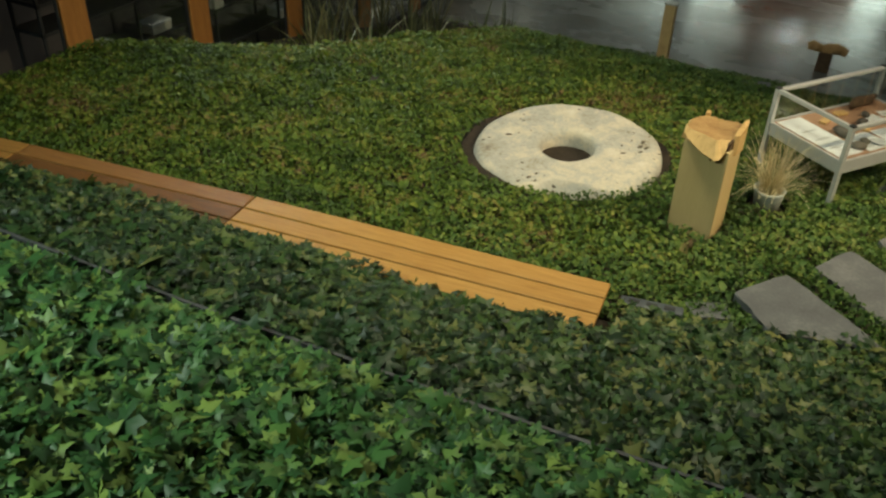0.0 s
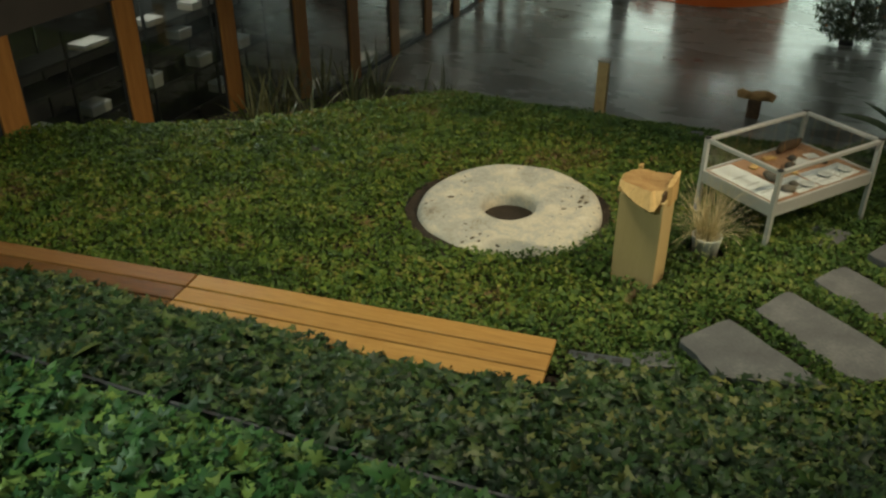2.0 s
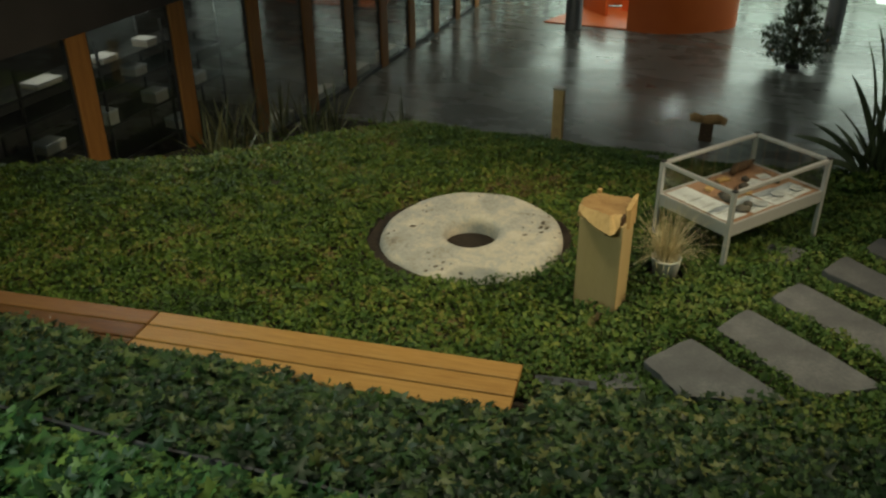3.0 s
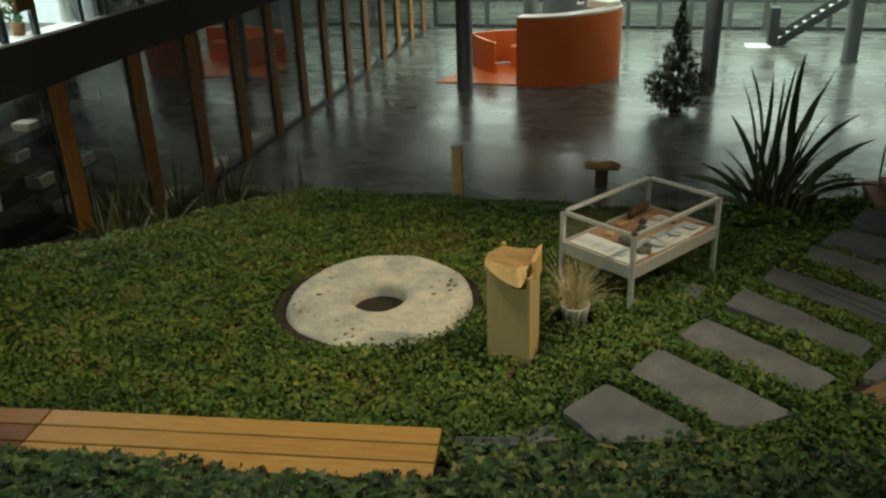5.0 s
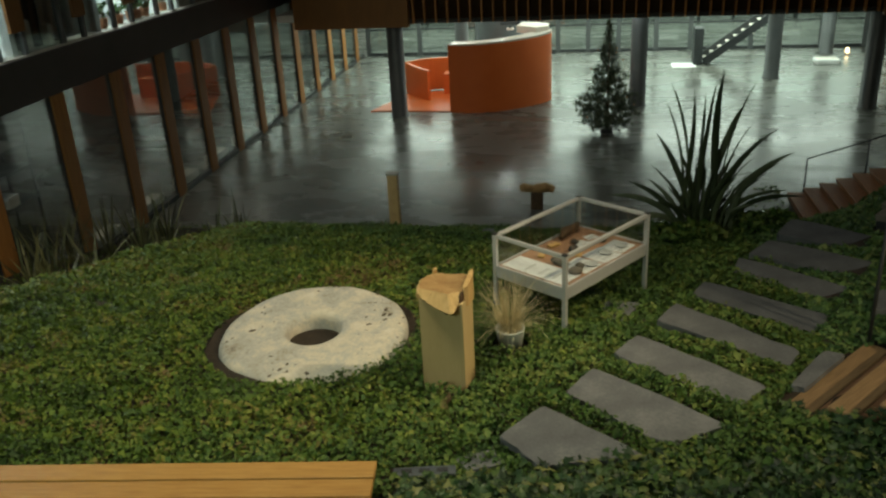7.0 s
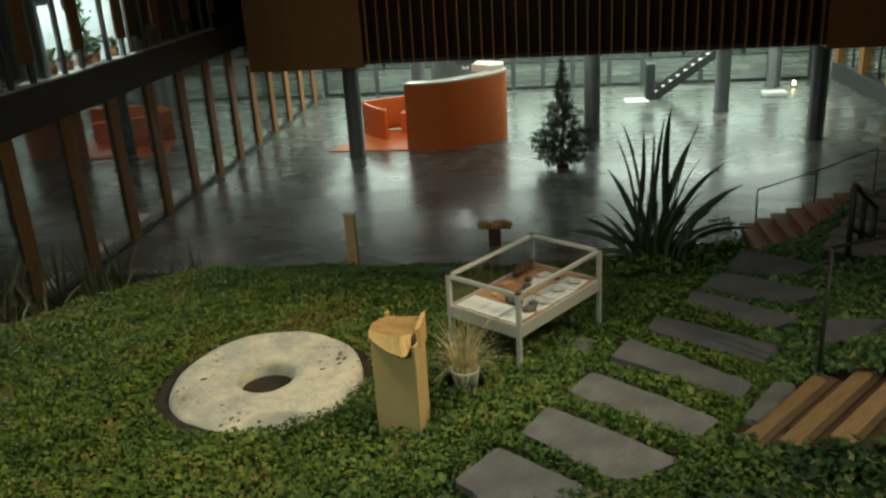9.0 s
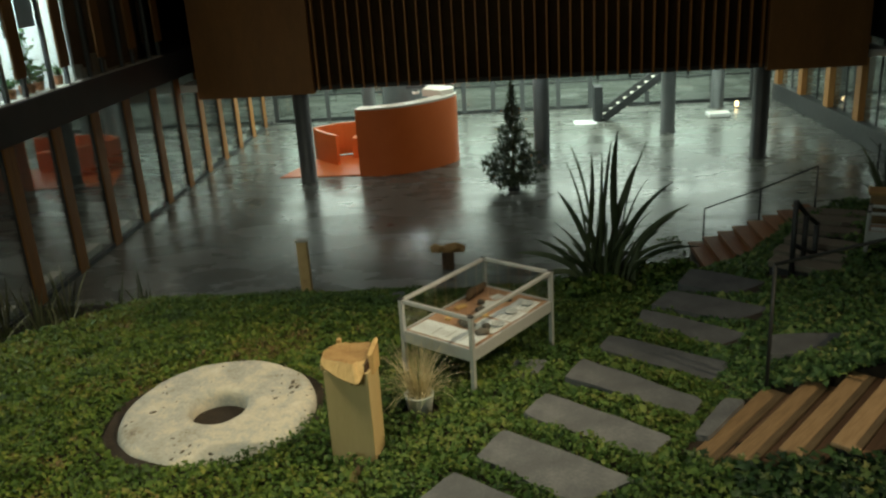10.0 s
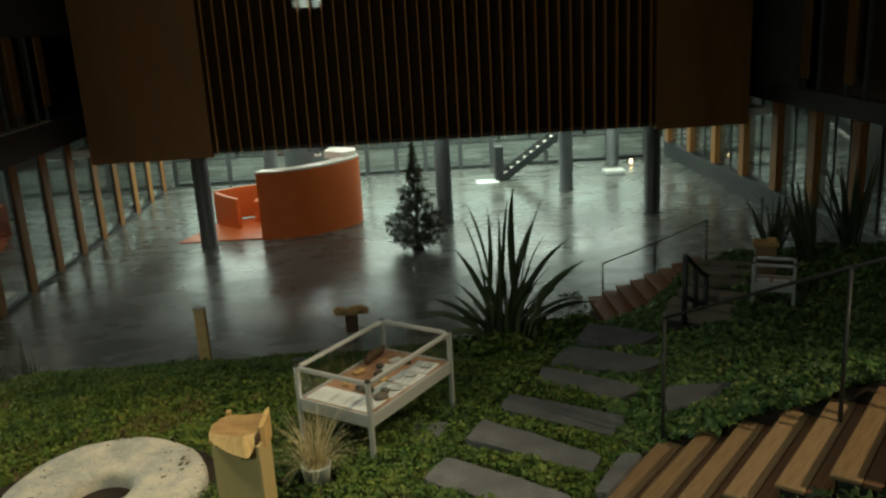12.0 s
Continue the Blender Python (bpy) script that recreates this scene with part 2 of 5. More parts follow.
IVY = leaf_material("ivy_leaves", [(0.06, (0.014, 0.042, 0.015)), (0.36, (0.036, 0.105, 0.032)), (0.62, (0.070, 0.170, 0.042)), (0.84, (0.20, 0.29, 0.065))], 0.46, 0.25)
BANK_LEAF = leaf_material("bank_leaves", [(0.15, (0.022, 0.054, 0.018)), (0.5, (0.06, 0.13, 0.035)), (0.76, (0.12, 0.19, 0.05)), (0.90, (0.25, 0.27, 0.09))], 0.5, 0.3)
# ivy again, with the lower bank's shade put into the leaf colour
IVY_SHADED = leaf_material("shaded_ivy_leaves", [(0.15, (0.010, 0.024, 0.010)), (0.5, (0.026, 0.062, 0.020)), (0.76, (0.055, 0.10, 0.026)), (0.90, (0.15, 0.16, 0.05))], 0.45, 0.2)
BLADE = surface("flax_blade", [(0.3, (0.035, 0.055, 0.025)), (0.7, (0.10, 0.13, 0.06))], 3, 0.6, 0, 0.1, (6, 6, 1), per_object=0.3)
IRIS = surface("iris_blade", [(0.3, (0.045, 0.06, 0.02)), (0.7, (0.20, 0.19, 0.08))], 3, 0.5, 0, 0.1, per_object=0.4)
NEEDLE = leaf_material("spruce_needles", [(0.1, (0.018, 0.034, 0.016)), (0.6, (0.06, 0.09, 0.045)), (0.95, (0.18, 0.20, 0.11))], 0.6, 0.2)
HOUSEPLANT = leaf_material("houseplant_leaves", [(0.1, (0.02, 0.06, 0.015)), (0.9, (0.09, 0.2, 0.05))], 0.5, 0.3)
BAUBLE = surface("warm_bauble", [(0.3, (0.45, 0.22, 0.06)), (0.7, (0.6, 0.35, 0.12))], 4, 0.2, 0.6, 0)
TERRACOTTA = surface("terracotta_pot", [(0.3, (0.30, 0.12, 0.06)), (0.7, (0.42, 0.19, 0.10))], 6, 0.8, 0, 0.1)


# ---- mesh helpers ----
def finish(name, bm, mat, smooth=False):
    me = bpy.data.meshes.new(name)
    bmesh.ops.recalc_face_normals(bm, faces=bm.faces)
    bm.to_mesh(me)
    bm.free()
    me.materials.append(mat)
    if smooth:
        me.shade_smooth()
    return me


def part(name, bm, mat, parent, label="", smooth=False):
    ob = new(name, finish(name, bm, mat, smooth))
    ob.parent = parent
    return tagged(ob, label)


def solid(name, bm, mat, label, category="", kind="", group="", smooth=False):
    return tagged(new(name, finish(name, bm, mat, smooth)), label, category, group, kind)


def thing(name, label, category, at=(0, 0, 0), turn=0.0, group="", kind=""):
    ob = new(name)
    ob.empty_display_size = 0.2
    ob.matrix_world = pose(*at, 0, 0, turn)
    return tagged(ob, label, category, group, kind)


def add_box(bm, lo, hi, bevel=0.0, m=None):
    c = [(a + b) / 2 for a, b in zip(lo, hi)]
    s = [b - a for a, b in zip(lo, hi)]
    made = bmesh.ops.create_cube(bm, size=1, matrix=Matrix.Translation(c) @ Matrix.Diagonal((*s, 1)))["verts"]
    if bevel:
        edges = list({e for v in made for e in v.link_edges})
        made = bmesh.ops.bevel(bm, geom=edges, offset=bevel, segments=2, profile=0.5, affect="EDGES")["verts"]
    if m is not None:
        bmesh.ops.transform(bm, matrix=m, verts=list({v for v in made}))
    return bm


def box(lo, hi, bevel=0.0, m=None):
    return add_box(bmesh.new(), lo, hi, bevel, m)


def tube(points, radius, sides=8, taper=None):
    """A round bar along points."""
    bm = bmesh.new()
    pts = [Vector(p) for p in points]
    rings = []
    for i, p in enumerate(pts):
        d = (pts[min(i + 1, len(pts) - 1)] - pts[max(i - 1, 0)]).normalized()
        a = d.orthogonal().normalized() if i == 0 else (side - d * side.dot(d)).normalized()
        side = a
        b = d.cross(a)
        r = radius * (taper[i] if taper else 1)
        rings.append([bm.verts.new(p + r * (math.cos(2 * math.pi * k / sides) * a + math.sin(2 * math.pi * k / sides) * b)) for k in range(sides)])
    for q, w in zip(rings, rings[1:]):
        for k in range(sides):
            bm.faces.new((q[k], q[(k + 1) % sides], w[(k + 1) % sides], w[k]))
    bm.faces.new(rings[0][::-1])
    bm.faces.new(rings[-1])
    return bm


def lathe(profile, sides=48, wobble=0.0):
    """A turned body; profile: radius and height from the axis and back to it."""
    bm = bmesh.new()
    rings = []
    for r, z in profile:
        ring = []
        for k in range(sides):
            a = 2 * math.pi * k / sides
            f = 1 + wobble * noise.noise((3 * math.cos(a), 3 * math.sin(a), 4 * z + r))
            ring.append(bm.verts.new((r * f * math.cos(a), r * f * math.sin(a), z + wobble * 0.6 * noise.noise((4 * r * math.cos(a), 4 * r * math.sin(a), 9)))))
        rings.append(ring)
    for q, w in zip(rings, rings[1:]):
        for k in range(sides):
            bm.faces.new((q[k], q[(k + 1) % sides], w[(k + 1) % sides], w[k]))
    return bm, rings


def prism(outline, z0, z1, bevel=0.0):
    """An upright body over an outline."""
    bm = bmesh.new()
    lo, hi = [bm.verts.new((x, y, z0)) for x, y in outline], [bm.verts.new((x, y, z1)) for x, y in outline]
    n = len(outline)
    bm.faces.new(lo[::-1])
    top = bm.faces.new(hi)
    for k in range(n):
        bm.faces.new((lo[k], lo[(k + 1) % n], hi[(k + 1) % n], hi[k]))
    if bevel:
        bmesh.ops.bevel(bm, geom=list(top.edges), offset=bevel, segments=2, profile=0.5, affect="EDGES")
    return bm


def tri_mesh(name, verts, tris, mat, smooth=False):
    me = bpy.data.meshes.new(name)
    me.vertices.add(len(verts))
    me.vertices.foreach_set("co", verts.astype(np.float32).ravel())
    me.loops.add(len(tris) * 3)
    me.loops.foreach_set("vertex_index", tris.astype(np.int32).ravel())
    me.polygons.add(len(tris))
    me.polygons.foreach_set("loop_start", np.arange(0, len(tris) * 3, 3, dtype=np.int32))
    me.update(calc_edges=True)
    me.materials.append(mat)
    if smooth:
        me.shade_smooth()
    return me


SIMPLE_LEAF = (np.array([(0, 0, 0), (0.33, 0.45, 0.10), (0, 1, -0.12), (-0.33, 0.45, 0.10)], float), np.array([(0, 1, 2), (0, 2, 3)]))
LOBES = [(0.10, 0.0), (0.42, -0.06), (0.30, 0.22), (0.62, 0.42), (0.26, 0.52), (0.0, 1.05), (-0.26, 0.52), (-0.62, 0.42), (-0.30, 0.22), (-0.42, -0.06), (-0.10, 0.0)]
IVY_LEAF = (np.array([(0, 0.34, 0.10), *[(x, y, -0.08 * abs(x) - 0.10 * max(y - 0.5, 0)) for x, y in LOBES]], float), np.array([(0, k, k + 1) for k in range(1, 11)]))


def leaves(rng, points, shape, size, tilt, spread=0.35, up=None):
    """Vertices and triangles of one leaf at each point, turned at random and tilted by up to tilt radians."""
    v, f = shape
    n = len(points)
    yaw = rng.uniform(0, 2 * np.pi, n)
    lean = rng.normal(0, tilt, n)
    roll = rng.normal(0, tilt * 0.7, n)
    s = size * np.exp(rng.normal(0, spread, n))
    cy, sy, cl, sl, cr, sr = np.cos(yaw), np.sin(yaw), np.cos(lean), np.sin(lean), np.cos(roll), np.sin(roll)
    p = v[None] * s[:, None, None] - np.array([0, 0.4, 0]) * s[:, None, None]
    x, y, z = p[..., 0], p[..., 1], p[..., 2]
    x, z = x * cr[:, None] + z * sr[:, None], -x * sr[:, None] + z * cr[:, None]
    y, z = y * cl[:, None] - z * sl[:, None], y * sl[:, None] + z * cl[:, None]
    x, y = x * cy[:, None] - y * sy[:, None], x * sy[:, None] + y * cy[:, None]
    verts = np.stack([x, y, z], -1) + points[:, None]
    tris = f[None] + (np.arange(n) * len(v))[:, None, None]
    return verts.reshape(-1, 3), tris.reshape(-1, 3)


def foliage(name, rng, points, shape, size, tilt, mat, label, category, parent=None):
    ob = new(name, tri_mesh(name, *leaves(rng, points, shape, size, tilt), mat))
    if parent:
        ob.parent = parent
        return ob
    return tagged(ob, label, category, kind="stuff")


# ---- the lie of the land ----
Y_KEYS, Z_KEYS = [-5, 3, 7, 8.5, 10, 11, 12, 13, 14, 15, 15.7, 60], [2.3, 2.2, 2.05, 1.95, 1.74, 1.58, 1.34, 0.98, 0.58, 0.19, -0.05, -0.05]
EDGE_Y, EDGE_X = [3, 7.2, 8.0, 8.6, 9.2, 10.3, 11.5, 13.0, 15.5], [-7.6, -7.2, -6.3, -5.25, -4.75, -4.35, -4.1, -4.1, -4.8]
MOUND_Y, MOUND_Z = [10, 12, 14, 15.5, 16.8, 17.6, 18.4], [1.82, 1.72, 1.55, 1.32, 1.0, 0.75, -0.05]


def ground(x, y):
    """The height of the lawn and its banks."""
    s = np.clip((x - 3) / 3.5, 0, 1)
    z = np.interp(y - np.interp(y, [13.0, 15.2], [1.9, 0.5]) * s * s * (3 - 2 * s), Y_KEYS, Z_KEYS)
    e = np.clip((x - np.interp(y, [14.4, 15.6], [5.3, 7.2])) / 1.2, 0, 1)
    e = e * e * (3 - 2 * e)
    z = np.maximum(z, z * (1 - e) + e * np.interp(y, MOUND_Y, MOUND_Z))
    fall = np.clip((np.interp(y, EDGE_Y, EDGE_X) - x) / 1.1, 0, 1)
    return z - np.minimum(fall * fall * (3 - 2 * fall) * np.interp(y, [9, 12, 14], [0.80, 0.66, 0.40]), np.maximum(z - 0.06, 0))


def bed(y):
    """The height of the ivy bank between the edging strip and the bench."""
    return np.interp(y, [2.7, 2.95, 3.25, 4.4, 4.8, 6.0], [3.37, 3.31, 3.03, 2.45, 2.32, 2.0])


def upper_bed(x, y):
    """The height of the ivy bed under the gallery."""
    return 3.42 + 0.36 * (2.75 - y)


# ---- structure ----
WEST, EAST, FRONT, SOFFIT, BACK = -7.5, 12.28, 24.3, 2.57, 34.4
solid("floor", box((WEST - 4.6, 12.0, -0.3), (16.5, 47.0, 0.0)), CONCRETE, "grey polished concrete lobby floor", "floor", "structure")

xs, ys = np.linspace(WEST + 0.02, EAST - 0.02, 110), np.linspace(-3.4, 20.0, 130)
bm = bmesh.new()
grid = [[bm.verts.new((x, y, float(ground(x, y)) + 0.03 * noise.noise((x * 1.4, y * 1.4, 0)))) for x in xs] for y in ys]
for a, b in zip(grid, grid[1:]):
    for k in range(len(xs) - 1):
        bm.faces.new((a[k], a[k + 1], b[k + 1], b[k]))
solid("ground", bm, SOIL, "dark garden soil sloping down to the lobby", "ground", "structure", smooth=True)

bm = prism([(-7.4, -3.4), (7.5, -3.4), (7.5, 2.75), (-7.4, 2.75)], 2.0, 3.36)
for v in bm.verts:
    if v.co.z > 3:
        v.co.z = upper_bed(0, v.co.y) - 0.06 if v.co.y > 2 else 3.9
solid("planter_ground", bm, SOIL, "raised soil bed under the gallery", "ground", "structure")
bm = prism([(-7.4, 2.76), (3.3, 2.76), (3.3, 5.4), (0.3, 5.4), (0.2, 4.45), (-2.7, 4.2), (-7.4, 3.6)], 1.9, 3.0)
for v in bm.verts:
    if v.co.z > 2.5:
        v.co.z = float(bed(v.co.y + (0.7 if v.co.x < -2 and v.co.y > 3 else 0.0))) - 0.1
solid("bank_ground", bm, SOIL, "soil bank between the edging and the bench", "ground", "structure")

solid("wall_south", box((-12.2, -3.8, -0.3), (16.5, -3.5, 9.8)), DARK_WALL, "dark plain wall behind the gallery", "wall", "structure")
solid("ceiling", box((-12.2, -3.8, 9.8), (16.5, 47, 10.0)), DARK_WALL, "dark hall ceiling", "ceiling", "structure")
solid("wall_north", box((-12.2, 46.6, -0.3), (16.5, 46.9, 9.8)), WHITE, "pale wall at the far end of the lobby", "wall", "structure")
solid("wall_far_west", box((-12.4, -3.5, -0.3), (-12.2, 46.6, 9.8)), DARK_WALL, "dark inner wall behind the west windows", "wall", "structure")
solid("wall_far_east", box((16.5, -3.5, -0.3), (16.7, 46.6, 9.8)), DARK_WALL, "dark inner wall behind the east windows", "wall", "structure")
solid("west_room_ceiling", box((-12.2, -3.5, 3.2), (WEST - 0.12, 46.6, 3.8)), FASCIA, "dark ceiling of the west rooms", "ceiling", "structure")
solid("lobby_ceiling", box((WEST, FRONT + 0.5, SOFFIT + 0.15), (EAST, 46.6, SOFFIT + 0.35)), WHITE, "pale lobby ceiling", "ceiling", "structure")
solid("west_upper_wall", box((WEST - 0.12, -3.5, 6.05), (WEST, 46.6, 9.8)), DARK_WALL, "dark wall above the west windows", "wall", "structure")
solid("east_upper_wall", box((EAST, -3.5, 6.05), (EAST + 0.2, 46.6, 9.8)), DARK_WALL, "dark wall above the east windows", "wall", "structure")

# west window wall, lower storey
MULLIONS = [7.3, 9.42, 11.62, 13.76, 15.7, 17.55, 19.35, 21.1] + [22.85 + 1.75 * k for k in range(7)]
west = thing("facade_west", "tall west window wall with orange timber fins", "window wall", kind="structure")
part("fascia", box((WEST - 0.14, -3.5, 3.15), (WEST + 0.02, BACK, 3.87), 0.01), FASCIA, west, "dark fascia panel above the windows")
part("bottom_rail", box((WEST - 0.13, -3.5, 0.0), (WEST - 0.01, BACK, 0.10), 0.005), STEEL_DARK, west)
fin = finish("fin", box((-0.035, -0.19, 0.0), (0.035, 0.19, 3.15), 0.012), FACADE_WOOD)
batten = finish("fin_edge", box((0.0, -0.012, 0.02), (0.04, 0.012, 3.13), 0.004), STEEL_DARK)
for y in MULLIONS:
    o = new("fin", fin)
    o.parent, o.location = west, (WEST - 0.03, y, 0)
    o = new("fin_edge", batten)
    o.parent, o.location = west, (WEST - 0.06, y + 0.215, 0)
    o = new("fin_edge", batten)
    o.parent, o.location = west, (WEST - 0.06, y - 0.215, 0)
for a, b in zip(MULLIONS, MULLIONS[1:]):
    part("pane", box((WEST - 0.075, a + 0.16, 0.1), (WEST - 0.06, b - 0.16, 3.15)), GLASS, west).visible_shadow = False
    part("inner_sill", box((WEST - 0.42, a + 0.3, 0.0), (WEST - 0.12, b - 0.65, 0.27), 0.03), SILL, west, "pale sill block behind the glass")

# west window wall, upper storey
BLADES = [14.72 + 1.76 * k for k in range(-3, 6)]
upper = thing("upper_windows_west", "upper west windows with hanging timber blades", "window", kind="structure")
blade = finish("blade", box((-0.03, -0.19, 4.3), (0.03, 0.19, 6.05), 0.01), PLY)
post_mesh = finish("window_post", box((-0.05, -0.05, 3.87), (0.03, 0.05, 6.05), 0.006), COLUMN)
for y in BLADES:
    o = new("blade", blade)
    o.parent, o.location = upper, (WEST + 0.1, y, 0)
    for d in (-0.34, 0.34):
        o = new("window_post", post_mesh)
        o.parent, o.location = upper, (WEST - 0.07, y + d, 0)
for a, b in zip(BLADES, BLADES[1:]):
    part("pane", box((WEST - 0.085, a + 0.39, 3.9), (WEST - 0.075, b - 0.39, 6.05)), GLASS, upper).visible_shadow = False
    part("narrow_pane", box((WEST - 0.085, a - 0.29, 3.9), (WEST - 0.075, a + 0.29, 6.05)), GLASS, upper).visible_shadow = False
part("window_ledge", box((WEST - 0.4, 9, 3.8), (WEST - 0.02, 24, 3.9), 0.01), SILL, upper, "pale window ledge")
solid("office_wall_1", box((-10.4, 15.62, 3.8), (WEST - 0.14, 15.76, 6.6)), WHITE, "white side wall of a lit office", "wall", "structure")
solid("office_wall_2", box((-10.4, 18.98, 3.8), (WEST - 0.14, 19.12, 6.6)), WHITE, "white side wall of a lit office", "wall", "structure")
solid("office_wall_3", box((-10.55, 15.62, 3.8), (-10.4, 19.12, 6.6)), WHITE, "white back wall of a lit office", "wall", "structure")
solid("office_ceiling", box((-10.55, 15.62, 6.6), (WEST - 0.14, 19.12, 6.7)), WHITE, "white office ceiling", "ceiling", "structure")
solid("west_upper_back_wall", box((-8.95, 19.13, 3.8), (-8.8, 26, 6.6)), DARK_WALL, "dark room wall behind the unlit windows", "wall", "structure")
solid("west_upper_back_wall", box((-8.95, 13.2, 3.8), (-8.8, 15.61, 6.6)), DARK_WALL, "dark room wall behind the unlit windows", "wall", "structure")
solid("office_wall_4", box((-10.4, 9.3, 3.8), (WEST - 0.14, 9.42, 6.6)), WHITE, "white side wall of a lit office", "wall", "structure")
solid("office_wall_5", box((-10.4, 13.06, 3.8), (WEST - 0.14, 13.19, 6.6)), WHITE, "white side wall of a lit office", "wall", "structure")
solid("office_wall_6", box((-10.55, 9.3, 3.8), (-10.4, 13.19, 6.6)), WHITE, "white back wall of a lit office", "wall", "structure")
solid("office_ceiling", box((-10.55, 9.3, 6.6), (WEST - 0.14, 13.19, 6.7)), WHITE, "white office ceiling", "ceiling", "structure")
shelf_unit = thing("office_shelf", "dark office shelf with small bright things", "shelf", (-9.3, 11.2, 3.8))
for z in (0.0, 0.35, 0.75, 1.15):
    part("shelf_board", box((-0.15, 0, z), (0.15, 1.2, z + 0.03), 0.004), STEEL_DARK, shelf_unit)
for y in (0.0, 1.17):
    part("side_panel", box((-0.15, y, 0.0), (0.15, y + 0.03, 1.4), 0.004), STEEL_DARK, shelf_unit)
for k, (y, z, w, h_, m_) in enumerate(((0.1, 0.38, 0.10, 0.24, PAPER), (0.3, 0.38, 0.08, 0.3, TERRACOTTA), (0.5, 0.38, 0.2, 0.18, BLIND), (0.9, 0.38, 0.12, 0.26, PAPER), (0.15, 0.78, 0.2, 0.22, BLIND), (0.6, 0.78, 0.1, 0.28, TERRACOTTA), (0.85, 0.78, 0.16, 0.2, PAPER))):
    solid("binder", box((-9.4, 11.2 + y, 3.8 + z), (-9.2, 11.2 + y + w, 3.8 + z + h_), 0.01), m_, "paper binder on the office shelf", "binder", group="office binders")
curtain = thing("window_curtain", "white curtain drawn to the office window's side", "curtain", (WEST - 0.32, 12.5, 3.92))
for k in range(5):
    part("fold", tube([(0.02 * (k % 2), 0.05 + 0.1 * k, 0.0), (0.02 * (k % 2), 0.05 + 0.1 * k, 2.1)], 0.055, 10), WHITE, curtain, smooth=True)
for y0, y1, z in ((15.85, 16.35, 5.2), (16.7, 17.25, 5.05), (17.3, 17.95, 5.2)):
    b_ = thing("roller_blind", "grey-blue roller blind pulled part way down", "blind", (WEST - 0.2, y0, 0), group="office blinds")
    part("cloth", box((-0.012, 0, z), (0.0, y1 - y0, 6.0)), BLIND, b_)
    part("bottom_bar", box((-0.02, 0, z - 0.03), (0.01, y1 - y0, z + 0.005), 0.004), ALU, b_)

# upper storey that bridges the lobby
bridge = thing("bridge_storey", "dark upper storey bridging the lobby, clad in slats", "building storey", kind="structure")
part("end_panel", box((-6.82, FRONT, SOFFIT), (-3.52, FRONT + 0.25, 9.8), 0.01), PLY, bridge, "brown plywood end panel")
part("end_panel", box((8.83, FRONT, SOFFIT), (11.46, FRONT + 0.25, 9.8), 0.01), PLY, bridge, "brown plywood end panel")
part("dark_glazing", box((-3.52, FRONT + 0.3, SOFFIT + 0.18), (8.83, FRONT + 0.34, 9.8)), glass_material("dark_glazing_glass", 0.015, (0.75, 0.70, 0.62)), bridge, "dark window band behind the slats")
part("backing", box((-6.68, FRONT + 0.42, SOFFIT + 0.04), (11.46, FRONT + 0.5, 9.8)), surface("dark_brown_lining", [(0.3, (0.05, 0.034, 0.022)), (0.7, (0.10, 0.068, 0.042))], 1.2, 0.7, 0, 0.1), bridge)
part("soffit_edge", box((-3.518, FRONT + 0.2, SOFFIT + 0.1), (8.828, FRONT + 0.5, SOFFIT + 0.17), 0.01), STEEL_DARK, bridge, "dark steel lower edge")
slat = finish("slat", box((-0.02, -0.09, SOFFIT + 0.1), (0.02, 0.09, 9.8), 0.004), FACADE_WOOD)
for k in range(39):
    o = new("slat", slat)
    o.parent, o.location = bridge, (-3.38 + 0.3175 * k, FRONT + 0.1, 0)

# east window wall
east = thing("facade_east", "east window wall with timber fins above a plinth", "window wall", kind="structure")
part("plinth", box((EAST - 0.1, 8, 0.0), (EAST + 0.2, BACK, 0.62), 0.015), STEEL_DARK, east, "dark low plinth")
EAST_FINS = [13.6, 15.7, 17.8, 19.9, 22.05, 24.25, 26.6, 29.0, 31.5, 34.1]
fin2 = finish("fin", box((-0.1, -0.19, 0.62), (0.1, 0.19, 3.12), 0.012), FACADE_WOOD)
bar2 = finish("frame_bar", box((-0.04, -0.03, 0.62), (0.04, 0.03, 3.12), 0.006), STEEL_DARK)
for y in EAST_FINS:
    for n_, me, d in (("fin", fin2, 0.0), ("frame_bar", bar2, 0.55), ("frame_bar", bar2, 1.3)):
        o = new(n_, me)
        o.parent, o.location = east, (EAST + (0.02 if d == 0 else 0.12), y + d, 0)
for a, b in zip(EAST_FINS, EAST_FINS[1:]):
    part("pane", box((EAST + 0.1, a + 0.2, 0.62), (EAST + 0.11, b - 0.2, 3.12)), GLASS, east).visible_shadow = False
part("fascia", box((EAST - 0.02, -3.5, 3.12), (EAST + 0.2, BACK, 3.62), 0.01), FASCIA, east, "dark fascia panel above the windows")
upper_east = thing("upper_windows_east", "dark upper east windows with hanging timber blades", "window", kind="structure")
blade_east = finish("blade", box((-0.03, -0.2, 3.92), (0.03, 0.2, 6.05), 0.01), PLY)
post_east = finish("window_post", box((-0.03, -0.06, 3.62), (0.05, 0.06, 6.05), 0.006), COLUMN)
EAST_BLADES = [9.25 + 2.22 * k for k in range(7)]
for y in EAST_BLADES:
    for n_, me, d, px in (("blade", blade_east, 0.0, EAST - 0.1), ("window_post", post_east, -0.42, EAST + 0.07), ("window_post", post_east, 0.42, EAST + 0.07)):
        o = new(n_, me)
        o.parent, o.location = upper_east, (px, y + d, 0)
